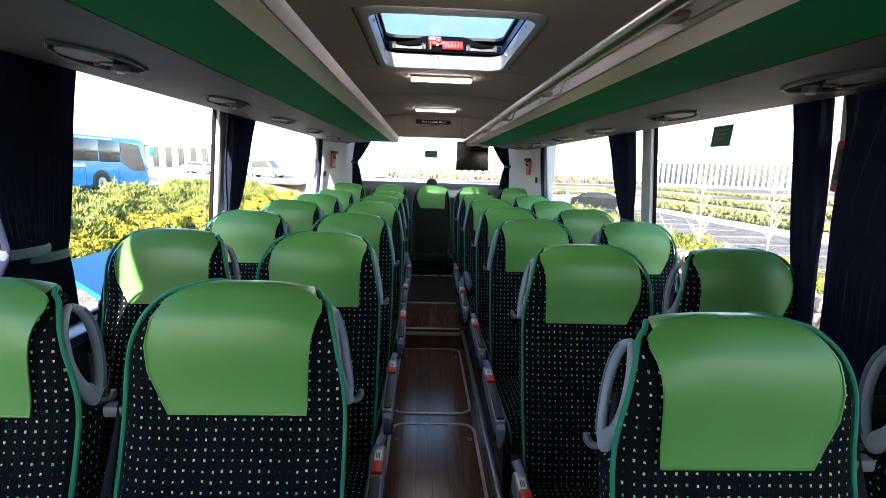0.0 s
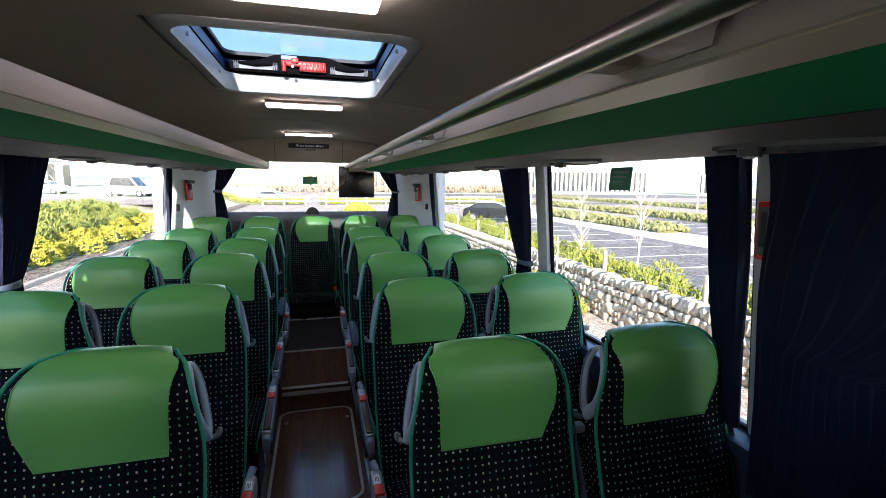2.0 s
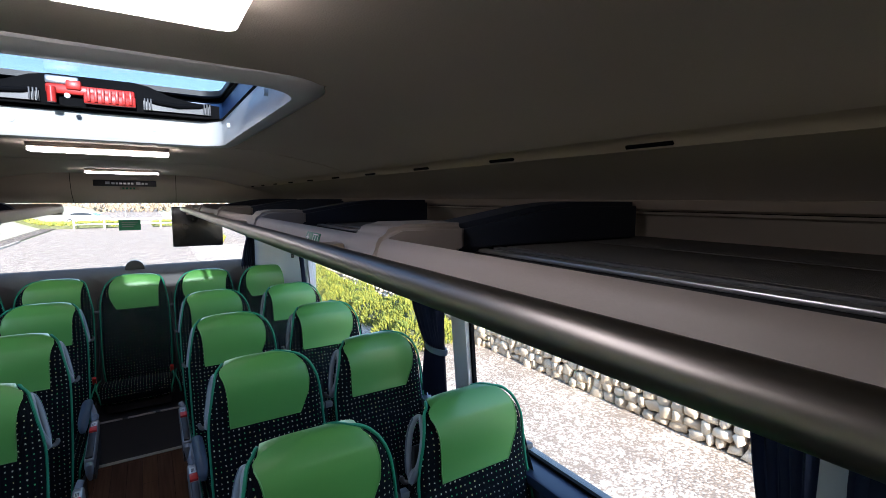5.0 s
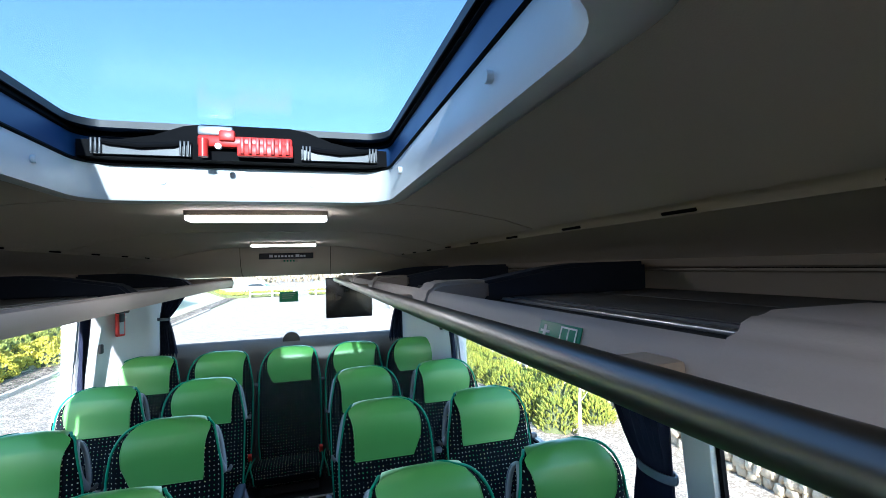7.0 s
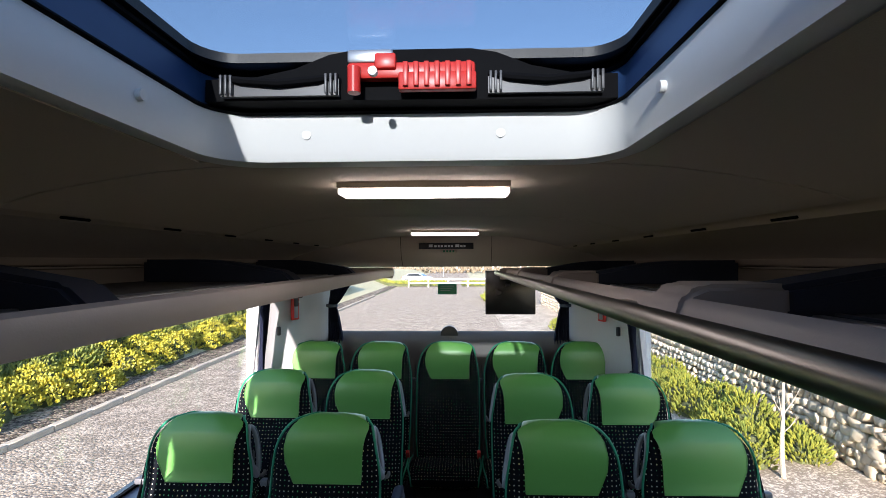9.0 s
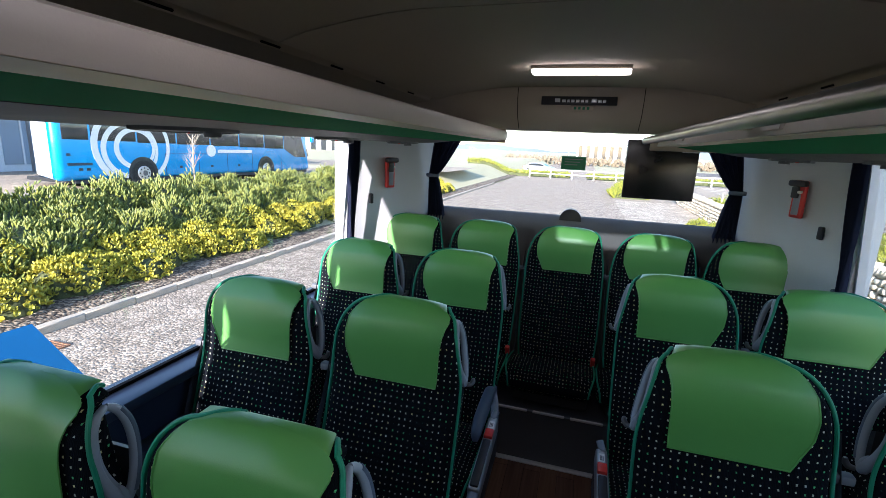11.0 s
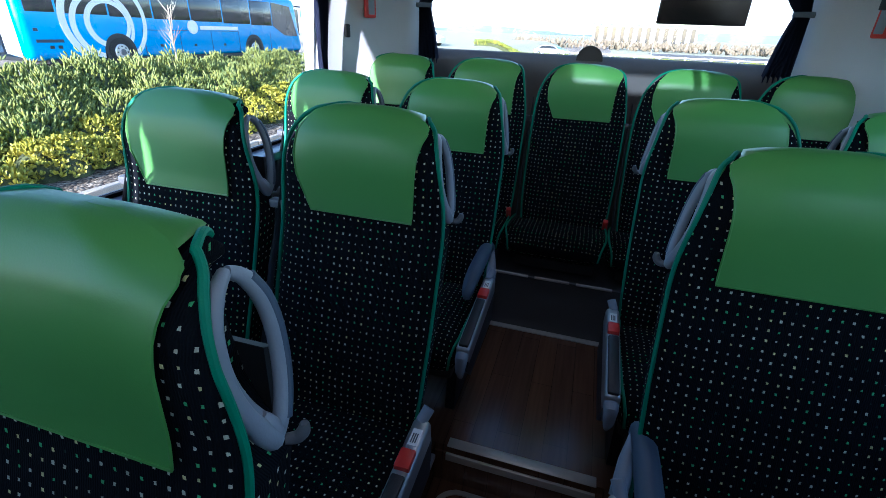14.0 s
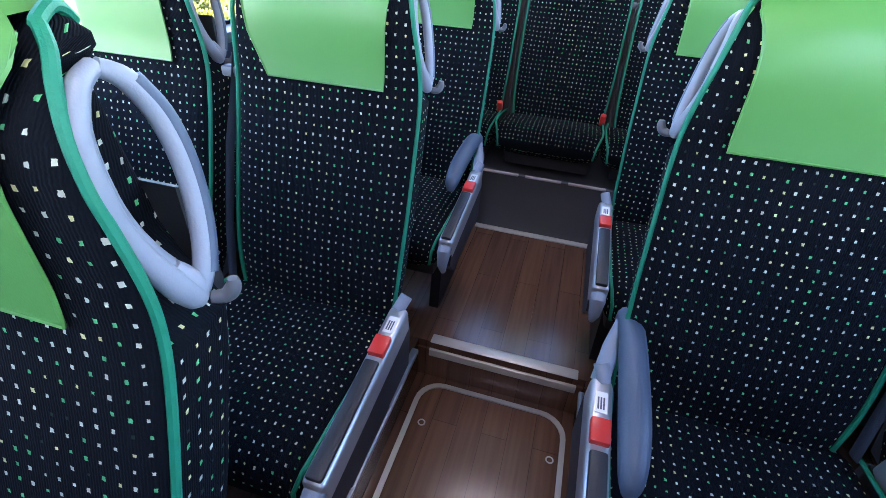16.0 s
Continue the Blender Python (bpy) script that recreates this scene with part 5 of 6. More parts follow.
def shoots(name, n, spread, size, rad, mat, seed, lean=0.35, leafy=False):
    """Many small tapered shoots in one mesh; spread(rng) gives each one's foot."""
    rng = np.random.default_rng(seed)
    foot = np.array([spread(rng) for _ in range(n)])
    push = foot[:, 3:] if foot.shape[1] > 3 else 0.0
    foot = foot[:, :3]
    ln = size * rng.uniform(0.6, 1.35, n)
    d = np.stack([rng.normal(0, lean, n), rng.normal(0, lean, n), np.ones(n)], 1) + push
    d /= np.linalg.norm(d, axis=1)[:, None]
    a = np.cross(d, [0.3, 1, 0.1])
    a /= np.linalg.norm(a, axis=1)[:, None]
    b = np.cross(d, a)
    rr_ = rad * rng.uniform(0.7, 1.3, n)
    if leafy:
        # a tuft of four broad pointed leaves
        V = np.zeros((n, 13, 3))
        V[:, 0] = foot
        F = []
        for q in range(4):
            t = q * math.pi / 2
            w = a * math.cos(t) + b * math.sin(t)
            p = np.cross(d, w)
            tip = foot + d * (ln * 0.75)[:, None] + w * (ln * 0.55)[:, None]
            mid = foot + d * (ln * 0.45)[:, None] + w * (ln * 0.40)[:, None]
            V[:, 1 + 3 * q], V[:, 2 + 3 * q], V[:, 3 + 3 * q] = mid + p * rr_[:, None], tip, mid - p * rr_[:, None]
            F.append((0, 1 + 3 * q, 2 + 3 * q, 3 + 3 * q))
        F = np.array(F)
        cnt = 13
    else:
        V = np.zeros((n, 10, 3))
        for q in range(4):
            w = (a * math.cos(q * math.pi / 2) + b * math.sin(q * math.pi / 2)) * rr_[:, None]
            V[:, q] = foot + w * 0.55
            V[:, 4 + q] = foot + d * (ln * 0.62)[:, None] + w
        V[:, 8] = foot + d * ln[:, None]
        V[:, 9] = foot
        F = np.array([(q, (q + 1) % 4, 4 + (q + 1) % 4, 4 + q) for q in range(4)] + [(4 + q, 4 + (q + 1) % 4, 8, 8) for q in range(4)])
        cnt = 10
    faces = (F[None] + (np.arange(n) * cnt)[:, None, None]).reshape(-1, 4)
    faces = [tuple(f[:3]) if f[2] == f[3] else tuple(f) for f in faces.tolist()]
    me = bpy.data.meshes.new(name)
    me.from_pydata(V.reshape(-1, 3).tolist(), [], faces)
    me.materials.append(mat)
    ob = new(name, me)
    ob["kind"] = "stuff"
    return ob


def mound(x0, x1, y0, y1, height, step, seed, jag=0.15):
    """The inner fill of a hedge: a bumpy sheet over the terrain."""
    bm = bmesh.new()
    xs, ys = np.linspace(x0, x1, max(3, int(abs(x1 - x0) / step) + 2)), np.linspace(y0, y1, int((y1 - y0) / step) + 2)
    vs = []
    for i, x in enumerate(xs):
        row = []
        for j, y in enumerate(ys):
            edge = i in (0, len(xs) - 1) or j in (0, len(ys) - 1)
            h = 0.0 if edge else height(x, y) * (1 + jag * noise.noise((x * 1.7, y * 1.7, seed)))
            row.append(bm.verts.new((x, y, terrain(x, y) + h)))
        vs.append(row)
    for A, B in zip(vs, vs[1:]):
        for j in range(len(ys) - 1):
            bm.faces.new((A[j], B[j], B[j + 1], A[j + 1]))
    return bm


def hedge(label, x0, x1, y0, y1, h, n, size, rad, mat, seed, leafy=False, jag=0.18, step=0.3):
    """A hedge: inner fill and a mass of shoots. h: its height, for a place across (0 to 1)."""
    def height(x, y):
        return h((x - x0) / (x1 - x0)) * (1 + 0.22 * noise.noise((x * 0.9, y * 0.9, seed * 1.0)))
    hd = thing("hedge", label, "hedge")
    part("inner_fill", mound(x0, x1, y0, y1, lambda x, y: max(0.05, height(x, y) - 0.10), step, seed, jag), HEDGE_SHADE if mat is LEAF_M else LEAF_D, hd)

    def spread(rng):
        x, y = x0 + (x1 - x0) * rng.random(), y0 + (y1 - y0) * rng.random()
        k = rng.random() ** 0.45
        hh = max(0.08, height(x, y))
        edge = min(abs(x - x0), abs(x - x1)) / (abs(x1 - x0) / 2)
        up = hh * (k if edge < 0.25 else 0.78 + 0.22 * k) - size * 0.6
        return (x + rng.normal(0, 0.04), y, terrain(x, y) + max(0.0, up))

    sh = shoots("foliage", n, spread, size, rad, mat, seed, 0.5 if leafy else 0.5, leafy)
    sh.parent = hd
    return hd


def bushes(label, x0, x1, y0, y1, gap, radius, tall, per, size, rad, mat, seed, leafy=False, spiky=0.0, sink=0.0):
    """A planting of single rounded bushes that grow into one another, each a dome of shoots over a fill coloured dark
    for inner shade.
    """
    rg = np.random.default_rng(seed)
    hd = thing("hedge", label, "hedge")
    body = bmesh.new()
    heads = []
    for gx_ in np.arange(x0, x1 + 1e-6, gap):
        for gy_ in np.arange(y0, y1, gap):
            x, y = gx_ + rg.normal(0, gap * 0.22), gy_ + rg.normal(0, gap * 0.22)
            heads.append((x, y, radius * rg.uniform(0.75, 1.25), tall * rg.uniform(0.62, 1.22)))
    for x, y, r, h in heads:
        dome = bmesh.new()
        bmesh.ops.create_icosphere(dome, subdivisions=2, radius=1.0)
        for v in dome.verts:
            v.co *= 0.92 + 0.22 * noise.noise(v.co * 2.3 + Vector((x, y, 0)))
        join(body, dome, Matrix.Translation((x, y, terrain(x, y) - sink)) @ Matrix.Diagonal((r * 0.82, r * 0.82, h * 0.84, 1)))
    part("inner_fill", body, HEDGE_SHADE, hd)

    def spread(rng):
        x, y, r, h = heads[int(rng.integers(len(heads)))]
        a, e = rng.uniform(0, 2 * math.pi), math.asin(rng.uniform(0.05, 1.0) ** 0.8)
        c, q = math.cos(e) * rng.uniform(0.75, 1.02), math.sin(e) * rng.uniform(0.8, 1.0)
        top = spiky * max(0.0, rng.normal(0, 1)) * h * q
        return (x + r * c * math.cos(a), y + r * c * math.sin(a), terrain(x, y) - sink + h * q + top - size * 0.3, 0.8 * c * math.cos(a), 0.8 * c * math.sin(a), 0.0)

    sh = shoots("foliage", per * len(heads), spread, size, rad, mat, seed, 0.32, leafy)
    sh.parent = hd
    return hd


# planted bank on the left: low golden shrubs before taller dwarf pines
bushes("low golden-leaved shrubs along the kerb", -9.5, -8.65, 2.0, 34, 0.62, 0.50, 0.56, 220, 0.10, 0.026, LEAF_Y, 3, leafy=True)
bushes("dense dwarf pine hedge with upright shoots on the bank", -11.75, -9.95, 1.5, 31, 0.60, 0.52, 0.60, 260, 0.14, 0.021, LEAF_G, 5, spiky=0.14)
# right: shrubs before and behind the wall
bushes("yellow-green pine shrubs at the foot of the stone wall", 4.85, 5.50, 9.9, 24, 0.60, 0.46, 0.54, 380, 0.11, 0.016, LEAF_M, 8, spiky=0.1)
bushes("yellow-green shrubs behind the stone wall", 7.2, 8.7, -1.5, 33, 0.75, 0.62, 0.92, 260, 0.13, 0.019, LEAF_M, 9, spiky=0.1)
for k, (x0, x1, y0, y1) in enumerate(((20, 22, 24, 40), (29, 31, 18, 60), (44, 46, 10, 90))):
    hedge("low planted strip in the car park", x0, x1, y0, y1, lambda k: 0.5 * math.sin(math.pi * (0.15 + 0.7 * k)), 1600, 0.4, 0.12, LEAF_D, 11 + k, step=0.8)
for x0, x1 in ((-14, -1.5), (0.5, 26)):
    hedge("thin yellow-green planted strip beyond the back of the coach", x0, x1, 60, 61.6, lambda k: 0.62, int(150 * (x1 - x0)), 0.30, 0.075, LEAF_M, 15, step=0.5)
rails = thing("rail_fence", "low white post and rail fence across the end of the road", "fence")
for k in range(13):
    part("post", box(-6.06 + 2.4 * k, -5.94 + 2.4 * k, 58.44, 58.56, GZ, GZ + 1.1, 0.01), WHITEPL, rails)
for z in (0.45, 0.95):
    part("rail", box(-6.0, 22.8, 58.40, 58.44, GZ + z, GZ + z + 0.10, 0.01), WHITEPL, rails)
hedge("tussock of yellow-green shrub by the road end", 2.2, 4.6, 37.5, 41.5, lambda k: 0.95 * math.sin(math.pi * (0.10 + 0.8 * k)), 2600, 0.50, 0.035, LEAF_M, 16, step=0.4)

# dry stone wall
wall_line = thing("dry_stone_wall", "rough dry stone wall of pale rounded field stones", "stone wall")


def stone_mesh(seed, sub=1):
    bm = bmesh.new()
    bmesh.ops.create_icosphere(bm, subdivisions=sub, radius=1.0)
    for v in bm.verts:
        c = v.co.normalized()
        v.co = Vector([math.copysign(abs(q) ** 0.5, q) for q in c]) * (0.90 + 0.42 * noise.noise(c * 1.5 + Vector((seed * 3.1, 0, seed))))
    return bm


def stone_data(seed):
    bm = stone_mesh(seed, 2)
    me = bpy.data.meshes.new("stone")
    bm.to_mesh(me)
    bm.free()
    me.materials.append(STONE)
    me.shade_smooth()
    return me


WX = 6.2
# core that fills the wall; its dark colour deepens the shade between stones
part("core", box(WX - 0.03, WX + 0.16, -6, 36, GZ, GZ + 0.74), CORE_SHADE, wall_line, "core of the wall, dark for shade between the stones")
STONES = [stone_data(k) for k in range(9)]
spec = []
rng = random.Random(4)
y = -6.0
for row in range(5):
    y = -6.0 + rng.random() * 0.2
    while y < 36:
        ln = rng.uniform(0.10, 0.27)
        hh = rng.uniform(0.065, 0.105)
        spec.append((WX - 0.10 + rng.uniform(-0.02, 0.02), y + ln / 2, GZ + 0.08 + 0.148 * row + rng.uniform(-0.02, 0.02), rng.uniform(0.08, 0.12), ln / 2 * 1.06, hh, rng.uniform(-14, 14), rng.uniform(-10, 10)))
        y += ln
y = -6.0
while y < 36:
    ln = rng.uniform(0.09, 0.16)
    spec.append((WX + 0.02, y + ln / 2, GZ + 0.86, rng.uniform(0.17, 0.22), ln / 2 * 1.15, rng.uniform(0.11, 0.155), rng.uniform(10, 28), rng.uniform(-8, 8)))
    y += ln
near = sorted(spec, key=lambda q: abs(q[1] - 8.6))
for k, (x, y, z, a, b, c, rx, rz) in enumerate(near):
    m = pose(x, y, z, rx, 0, rz) @ Matrix.Diagonal((a, b, c, 1))
    if k < 300:
        o = new("stone", STONES[k % 9])
        o.parent = wall_line
        o.matrix_basis = m
far_v, far_f = [], []
tmpl = []
for k in range(5):
    bm = stone_mesh(20 + k, 1)
    tmpl.append(([v.co.copy() for v in bm.verts], [tuple(v.index for v in f.verts) for f in bm.faces]))
    bm.free()
for k, (x, y, z, a, b, c, rx, rz) in enumerate(near[300:]):
    m = pose(x, y, z, rx, 0, rz) @ Matrix.Diagonal((a, b, c, 1))
    vs, fs = tmpl[k % 5]
    n0 = len(far_v)
    far_v += [tuple(m @ v) for v in vs]
    far_f += [tuple(i + n0 for i in f) for f in fs]
me = bpy.data.meshes.new("stones_beyond")
me.from_pydata(far_v, [], far_f)
me.materials.append(STONE)
me.shade_smooth()
o = new("stones_beyond", me)
o.parent, o["kind"] = wall_line, "stuff"


def young_tree(label, x, y, h, seed, lean=0.0, twigs=26, r=0.035):
    """A bare young tree: tapered trunk with thin forking twigs."""
    rg = random.Random(seed)
    t = thing("young_tree", label, "tree", "young trees")
    z0 = terrain(x, y)
    trunk = [(x + lean * k * k / 36 + 0.03 * math.sin(k + seed), y + 0.02 * math.cos(k * 1.3), z0 + h * 0.8 * k / 6) for k in range(7)]
    part("trunk", tube(trunk, [r * (1 - 0.11 * k) for k in range(7)], 8), BARK, t)
    bm = bmesh.new()
    for k in range(twigs):
        q = rg.uniform(0.35, 1.0)
        i = min(5, int(q * 6))
        p = Vector(trunk[i]).lerp(Vector(trunk[i + 1]), q * 6 - i)
        a = rg.uniform(0, 6.28)
        L = h * rg.uniform(0.12, 0.28)
        e = p + Vector((math.cos(a) * L * 0.55, math.sin(a) * L * 0.55, L * 0.85))
        m_ = p.lerp(e, 0.5) + Vector((0, 0, -0.03))
        tube([p, m_, e], [0.010, 0.007, 0.003], 4, bm)
        e2 = m_ + Vector((math.cos(a + 0.9) * L * 0.3, math.sin(a + 0.9) * L * 0.3, L * 0.35))
        tube([m_, e2], [0.005, 0.002], 4, bm)
    part("twigs", bm, BARK, t)


young_tree("bare young tree standing in the dwarf pine hedge", -11.6, 14.6, 2.4, 1)
young_tree("bare young tree by the lane", -14.5, 33, 2.6, 2)
young_tree("pale leaning stake tree at the stone wall", 4.75, 9.1, 2.3, 3, twigs=6)
young_tree("bare young tree behind the stone wall", 9.0, 12.0, 3.2, 4)
young_tree("bare young tree behind the stone wall", 8.2, 13.8, 3.0, 5)
young_tree("bare young tree behind the stone wall", 9.1, 8.4, 2.8, 6)

fence = thing("wire_fence", "pale timber post and wire fence behind the wall", "fence")
for k in range(11):
    part("post", box(7.05, 7.13, -2 + 3.2 * k, -1.92 + 3.2 * k, GZ, GZ + 1.25, 0.01), BARK, fence)
for z in (0.55, 0.85, 1.15):
    part("wire", tube([(7.09, -4, GZ + z), (7.09, 32, GZ + z)], 0.003, 4), STEEL, fence)

# open side locker of the coach
flap = thing("locker_flap", "blue side locker flap of the coach, swung open", "locker flap")
fx = [(-1.29, 0.04), (-1.70, 0.40), (-2.20, 0.745)]
part("panel", profile(fx[::-1], 2.95, 4.10, 0.03, steps=1), FLAPBLUE, flap)
part("hinge", tube([(-1.285, 2.95, 0.03), (-1.285, 4.10, 0.03)], 0.015, 8), STEEL, flap)
for yy in (3.05, 4.0):
    part("gas_strut", tube([(-1.28, yy, -0.35), (-1.72, yy, 0.36)], 0.012, 8), SHELL, flap)


# ---- blue coach behind the hedge ----
def wheel(parent, c, r):
    w = part("wheel", disc(c, (1, 0, 0), r, 0.30, 32), TYRE, parent, "black tyre")
    sx = 0.155
    part("rim", disc((c[0] + sx, c[1], c[2]), (1, 0, 0), r * 0.60, 0.03, 28, r2=r * 0.52), SILVER, w, "silver steel rim")
    part("hub", disc((c[0] + sx + 0.02, c[1], c[2]), (1, 0, 0), r * 0.22, 0.06, 16), GREYDK, w)
    for k in range(8):
        a = k * math.pi / 4
        part("rim_hole", disc((c[0] + sx + 0.014, c[1] + r * 0.40 * math.cos(a), c[2] + r * 0.40 * math.sin(a)), (1, 0, 0), r * 0.06, 0.012, 10), TYRE, w)


def blue_coach():
    c = thing("blue_coach", "bright blue parked coach with dark windows and white ring graphics", "coach", at=Matrix.Translation((-15.1, 15.97, 0)) @ pose(0, 0, 0, 0, 0, -3.5) @ Matrix.Translation((15.1, -15.97, 0)))
    gz, k_ = -0.19, 0.83
    y0, y1 = 13.06, 25.65
    xs = -15.1
    body = box(xs - 2.5, xs, y0, y1, gz + k_ * 0.30, gz + k_ * 3.08, 0.22, seg=4)
    for v in body.verts:
        if v.co.y > y1 - 0.5:
            v.co.y -= max(0, v.co.z - gz - 1.2) * 0.30
        elif v.co.y < y0 + 0.5:
            v.co.y += max(0, xs - 0.22 - v.co.x) * 0.36
    part("body", body, BUSBLUE, c, "bright blue painted body")
    part("rear_panel", outline([(xs - 0.26, y0 + 0.012), (xs - 0.24, y0 - 0.012), (xs - 2.3, y0 + 0.73), (xs - 2.3, y0 + 0.76)], gz + k_ * 0.42, gz + k_ * 2.95), WHITEPL, c, "pale rear panel")
    part("roof_pod", box(xs - 2.0, xs - 0.4, y0 + 3.2, y0 + 6.3, gz + k_ * 3.07, gz + k_ * 3.34, 0.08), BUSBLUE, c)
    part("skirt", box(xs - 2.45, xs - 0.03, y0 + 0.5, y1 - 0.3, gz + k_ * 0.20, gz + k_ * 0.34), SHELL, c)
    for a, b, zb, zt in ((0.23, 1.02, 1.86, 2.78), (1.08, 2.60, 1.84, 2.80), (2.65, 4.20, 1.80, 2.81), (4.25, 5.80, 1.77, 2.82), (5.85, 7.40, 1.74, 2.83), (7.45, 9.0, 1.70, 2.83), (9.05, 10.4, 1.66, 2.83)):
        part("side_window", box(xs - 0.04, xs + 0.012, y0 + a, y0 + b, gz + k_ * zb, gz + k_ * zt, 0.02), DARKGLASS, c, "dark tinted side window")
    part("side_window", prism_x([(y0 + 10.45, gz + k_ * 1.66), (y0 + 11.25, gz + k_ * 1.18), (y0 + 12.2, gz + k_ * 1.14), (y0 + 11.76, gz + k_ * 2.68), (y0 + 10.45, gz + k_ * 2.83)], xs - 0.04, xs + 0.014), DARKGLASS, c, "dark sloping cab window")
    part("windscreen", prism_x([(y1 - 0.12, gz + k_ * 1.2), (y1 + 0.01, gz + k_ * 1.2), (y1 - 0.36, gz + k_ * 2.75), (y1 - 0.52, gz + k_ * 2.75)], xs - 2.35, xs - 0.12), DARKGLASS, c)
    for yy in (y0 + 2.79, y0 + 9.10):
        part("wheel_arch", disc((xs - 0.02, yy, gz + 0.46), (1, 0, 0), 0.55, 0.08, 28), SHELL, c)
        wheel(c, (xs - 0.12, yy, gz + 0.44), 0.44)
    # ring graphics
    for cy, cz, r, w in ((2.50, 1.67, 1.34, 0.085), (2.40, 1.50, 0.96, 0.070), (2.56, 1.56, 0.68, 0.070)):
        part("ring_graphic", ring_band(xs + 0.018, y0 + cy, gz + k_ * cz, r, w, gz + k_ * 0.32), WHITEPL, c, "white ring graphic")
    part("lettering_bar", box(xs, xs + 0.014, y0 + 6.2, y0 + 8.2, gz + k_ * 1.40, gz + k_ * 1.56), WHITEPL, c)
    part("lettering_disc", disc((xs + 0.01, y0 + 5.85, gz + k_ * 1.5), (1, 0, 0), 0.24, 0.02, 20), WHITEPL, c)
    part("lettering_bar", box(xs, xs + 0.014, y0 + 7.2, y0 + 9.9, gz + k_ * 2.87, gz + k_ * 2.96), WHITEPL, c)
    part("vent_panel", box(xs, xs + 0.012, y0 + 0.30, y0 + 1.05, gz + k_ * 0.90, gz + k_ * 1.0), NAVY, c)
    part("filler_flap", box(xs, xs + 0.012, y0 + 0.30, y0 + 0.42, gz + k_ * 1.26, gz + k_ * 1.36), NAVY, c)
    for yy in (1.5, 3.7, 5.2, 6.7, 8.2, 10.2):
        part("locker_joint", box(xs, xs + 0.006, y0 + yy, y0 + yy + 0.02, gz + k_ * 0.36, gz + k_ * 1.35), NAVY, c)
    part("waist_joint", box(xs, xs + 0.006, y0 + 3.7, y0 + 8.2, gz + k_ * 1.34, gz + k_ * 1.36), NAVY, c)
    for yy in (0.62, 0.85, 4.3, 5.8, 7.3):
        part("locker_catch", box(xs, xs + 0.014, y0 + yy, y0 + yy + 0.12, gz + k_ * 0.70, gz + k_ * 0.80), SHELL, c)
    mir = part("mirror", box(xs - 0.05, xs + 0.12, y1 + 0.05, y1 + 0.25, gz + k_ * 2.1, gz + k_ * 2.6, 0.04), BUSBLUE, c)
    part("mirror_arm", tube([(xs - 0.1, y1 - 0.3, gz + k_ * 2.75), (xs, y1 + 0.1, gz + k_ * 2.7), (xs + 0.03, y1 + 0.15, gz + k_ * 2.55)], 0.03, 8), SHELL, mir)


def ring_band(x, cy, cz, r, w, zmin):
    """A flat band round a circle in the plane x, cut off below zmin."""
    bm = bmesh.new()
    prev = None
    for k in range(65):
        a = 2 * math.pi * k / 64
        ww = w * (0.75 + 0.5 * math.sin(a * 0.5))
        p = [(x, cy + q * math.cos(a), cz + q * 0.95 * math.sin(a)) for q in (r - ww, r + ww)]
        if min(p[0][2], p[1][2]) < zmin:
            prev = None
            continue
        cur = [bm.verts.new(q) for q in p] + [bm.verts.new((q[0] - 0.012, q[1], q[2])) for q in p]
        if prev:
            bm.faces.new((prev[0], prev[1], cur[1], cur[0]))
            bm.faces.new((prev[1], prev[3], cur[3], cur[1]))
            bm.faces.new((prev[2], prev[0], cur[0], cur[2]))
        prev = cur
    bmesh.ops.recalc_face_normals(bm, faces=bm.faces)
    return bm


blue_coach()


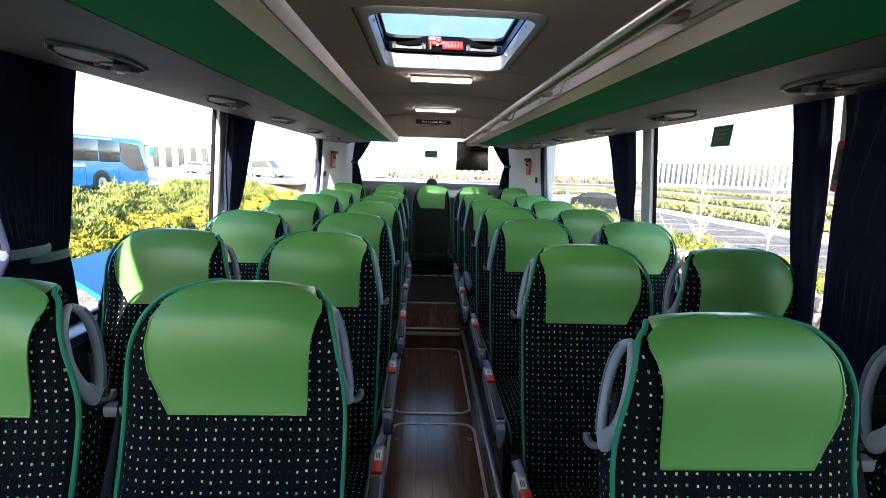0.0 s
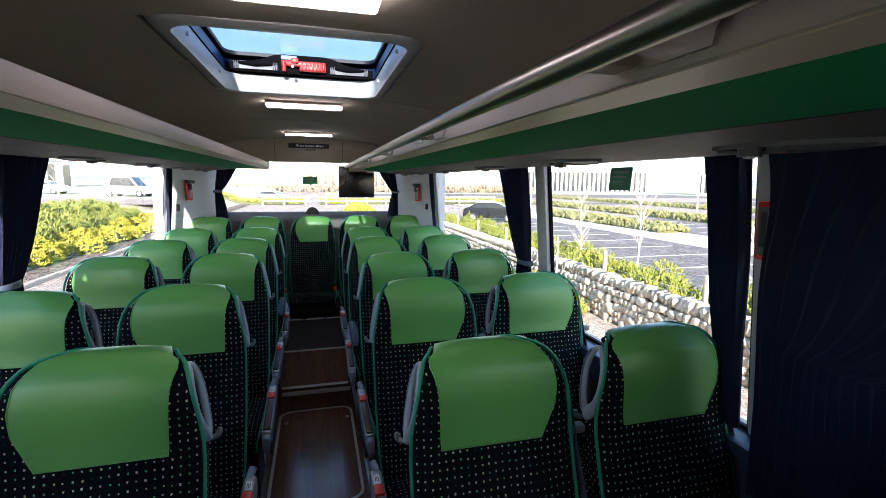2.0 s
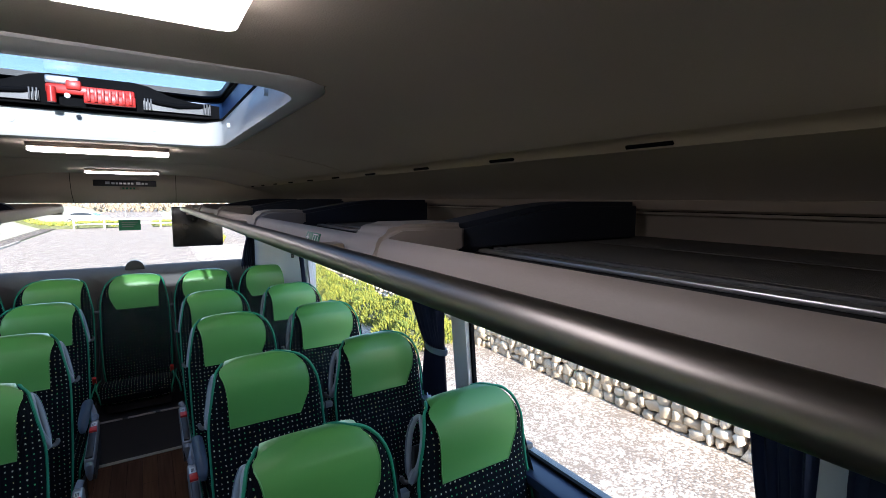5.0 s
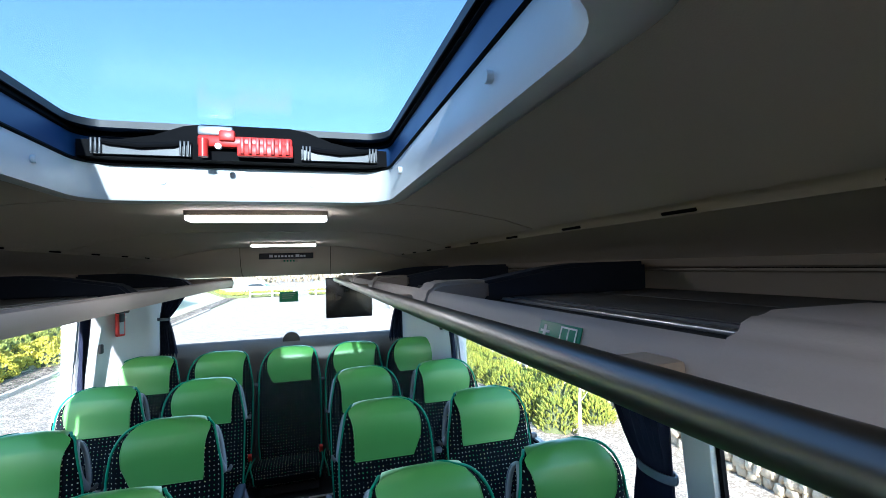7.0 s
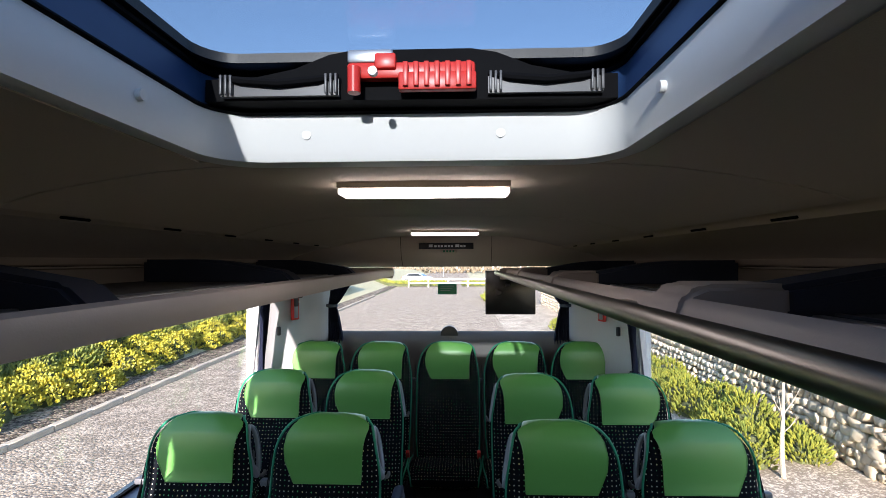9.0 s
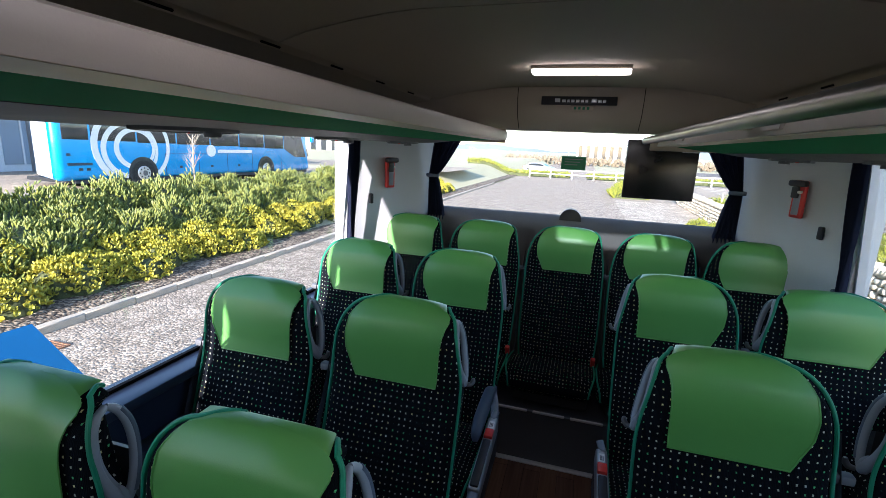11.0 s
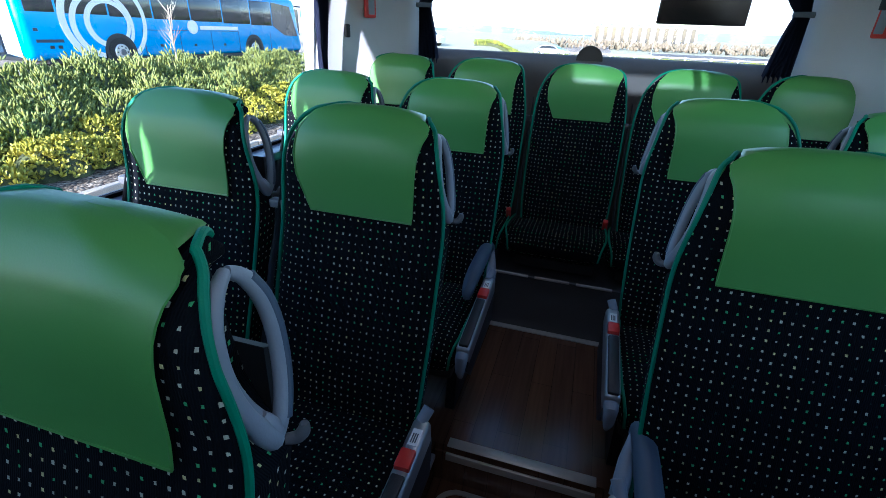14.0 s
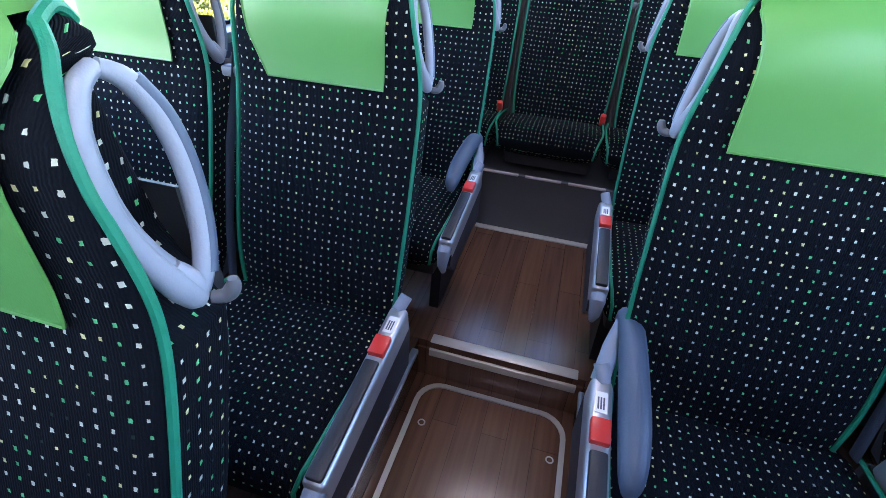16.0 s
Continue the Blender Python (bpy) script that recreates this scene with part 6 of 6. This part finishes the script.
# ---- buildings and distance ----
def terminal():
    b = thing("terminal_building", "low building with hipped slate roof and glazed front", "building")
    gz = -0.2
    x0, x1, y0, y1 = -33.0, -23.6, 0.0, 27.4
    part("wall", box(x0, x1, y0, y1, gz, gz + 3.0), RENDERW, b)
    xm, e = -28.0, 0.9
    bm = bmesh.new()
    lo = [bm.verts.new(q) for q in ((x0 - e, y0 - e, gz + 3.0), (x1 + e, y0 - e, gz + 3.0), (x1 + e, y1 + e, gz + 3.0), (x0 - e, y1 + e, gz + 3.0))]
    hi = [bm.verts.new((v.co.x, v.co.y, v.co.z + 0.2)) for v in lo]
    r0, r1 = bm.verts.new((xm, y0 + 3, gz + 5.15)), bm.verts.new((xm, y1 - 2.7, gz + 5.15))
    bm.faces.new(lo[::-1])
    for i in range(4):
        bm.faces.new((lo[i], lo[(i + 1) % 4], hi[(i + 1) % 4], hi[i]))
    bm.faces.new((hi[1], hi[2], r1, r0))
    bm.faces.new((hi[3], hi[0], r0, r1))
    bm.faces.new((hi[2], hi[3], r1))
    bm.faces.new((hi[0], hi[1], r0))
    bmesh.ops.recalc_face_normals(bm, faces=bm.faces)
    rf = part("roof", bm, SLATE, b, "dark slate roof", smooth=False)
    part("roof_vent", box(-24.9, -24.4, 19.9, 20.6, gz + 3.7, gz + 4.25), GREYDK, rf)
    for k in range(15):
        y = y0 + 0.4 + 1.8 * k
        w = part("window", box(x1 - 0.02, x1 + 0.03, y, y + 1.5, gz + 0.3, gz + 2.6), PALEGLASS, b, "pale glazed bay")
        part("mullion", box(x1 + 0.03, x1 + 0.06, y + 0.72, y + 0.78, gz + 0.3, gz + 2.6), RENDERW, w)
    for k in range(10):
        part("canopy_post", tube([(x1 + 0.75, y0 + 1.9 + 2.55 * k, gz), (x1 + 0.75, y0 + 1.9 + 2.55 * k, gz + 2.98)], 0.06, 8), GREYDK, b)
    part("gutter", box(x1 + e, x1 + e + 0.12, y0 - e, y1 + e, gz + 3.0, gz + 3.12, 0.02), GREYDK, b)
    part("rail", box(x1 + 0.7, x1 + 0.8, y0 + 1, y1, gz + 2.35, gz + 2.45), GREYDK, b)


terminal()


def far_block(x, y, w, d, h, rz, bays, label):
    b = thing("office_block", label, "building", "far buildings", at=pose(x, y, GZ, 0, 0, rz))
    part("wall", box(-w / 2, w / 2, -d / 2, d / 2, 0, h), RENDERW, b)
    part("roof", box(-w / 2 - 0.4, w / 2 + 0.4, -d / 2 - 0.4, d / 2 + 0.4, h, h + 0.35), GREYDK, b)
    for k in range(bays):
        u = -w / 2 + w * (k + 0.28) / bays
        part("window", box(u, u + w / bays * 0.5, -d / 2 - 0.08, -d / 2 + 0.02, 0.5, h - 0.4), DARKGLASS, b)


far_block(80, 128, 34, 12, 6.6, -34, 26, "long grey building with tall narrow windows across the car park")
far_block(110, 108, 10, 10, 6.0, -46, 7, "smaller grey building with tall narrow windows")
far_block(124, 96, 12, 10, 5.8, -50, 7, "smaller grey building with tall narrow windows")
far_block(12, 175, 30, 10, 6, 0, 12, "pale low building far behind the coach")
far_block(-60, 110, 24, 10, 6, 30, 10, "pale low building beyond the lane")


def car(label, x, y, rz, paint, z=GZ, van=False):
    c = thing("car", label, "car", "parked cars", at=pose(x, y, z, 0, 0, rz))
    h = 1.95 if van else 1.45
    prof = [(-2.1, 0.35), (-2.12, 0.75), (-1.9, 0.92), (-1.25, 1.0), (-0.6, h - 0.06), (0.0, h), (1.1, h - 0.06), (1.75, 1.02), (2.05, 0.95), (2.12, 0.5), (2.05, 0.3), (-2.0, 0.28)]
    body = prism_x(prof, -0.86, 0.86)
    bmesh.ops.bevel(body, geom=list(body.edges), offset=0.06, segments=2, affect="EDGES")
    part("body", body, paint, c)
    for sx in (-1, 1):
        gl = prism_x([(-1.1, 1.03), (-0.55, h - 0.14), (0.0, h - 0.09), (1.0, h - 0.14), (1.45, 1.05)], *sorted((sx * 0.85, sx * 0.875)))
        part("side_window", gl, DARKGLASS, c)
        for yy in (-1.35, 1.35):
            w = part("wheel", disc((sx * 0.80, yy, 0.32), (1, 0, 0), 0.32, 0.2, 24), TYRE, c)
            part("rim", disc((sx * 0.905, yy, 0.32), (1, 0, 0), 0.2, 0.02, 18), SILVER, w)
        part("headlight", box(*sorted((sx * 0.5, sx * 0.8)), -2.14, -2.08, 0.68, 0.80, 0.02), WHITEPL, c)
        part("tail_light", box(*sorted((sx * 0.55, sx * 0.82)), 2.06, 2.14, 0.72, 0.86, 0.02), RED, c)
    part("windscreen", prism_x([(-1.28, 1.03), (-0.64, h - 0.10), (-0.60, h - 0.08), (-1.22, 1.03)], -0.7, 0.7), DARKGLASS, c)


car("black hatchback parked in the car park", 13.0, 34.0, 62, CARBLACK)
car("white van parked beyond the hedge", -17.5, 52.5, 80, WHITEPL, z=-0.2, van=True)
car("silver car parked far behind the coach", -6, 70, 75, SILVER)
car("white car parked far across the lane", -28, 60, 85, WHITEPL, z=-0.2)


def street_lamp(x, y, h=7.5):
    s_ = thing("street_lamp", "tall slim grey street lamp", "street lamp", "street lamps")
    z = terrain(x, y)
    part("pole", tube([(x, y, z), (x, y, z + h)], [0.07, 0.04], 8), SILVER, s_)
    part("lantern", box(x - 0.1, x + 0.5, y - 0.1, y + 0.1, z + h, z + h + 0.1, 0.02), GREYDK, s_)


for x, y in ((-16, 44), (-20, 58), (24, 50), (36, 38), (8, 90), (-3, 95)):
    street_lamp(x, y)

# distant low hills and woods along the horizon
bm = bmesh.new()
prev = None
for k in range(121):
    a = radians(-115 + 230 * k / 120)
    R = 1400
    h = 16 + 14 * noise.noise((k * 0.23, 1.7, 0.0)) + 5 * noise.noise((k * 0.9, 4.0, 0.0))
    cur = [bm.verts.new((R * math.sin(a), R * math.cos(a), GZ - 2)), bm.verts.new((R * 1.04 * math.sin(a), R * 1.04 * math.cos(a), GZ + max(3, h)))]
    if prev:
        bm.faces.new((prev[0], cur[0], cur[1], prev[1]))
    prev = cur
tagged(part("backdrop", bm, HILL), "faint low hills along the horizon", "hills", kind="structure")


def far_trees(label, n, y0, y1, x0, x1, seed):
    ob = shoots("far_trees", n, lambda r: (x0 + (x1 - x0) * r.random(), y0 + (y1 - y0) * r.random(), GZ + 1.2 * r.random() ** 1.5), 1.1, 0.30, SCRUB, seed, 0.3)
    tagged(ob, label, "trees", kind="stuff")


far_trees("far line of brown winter scrub", 900, 120, 135, -20, 60, 31)
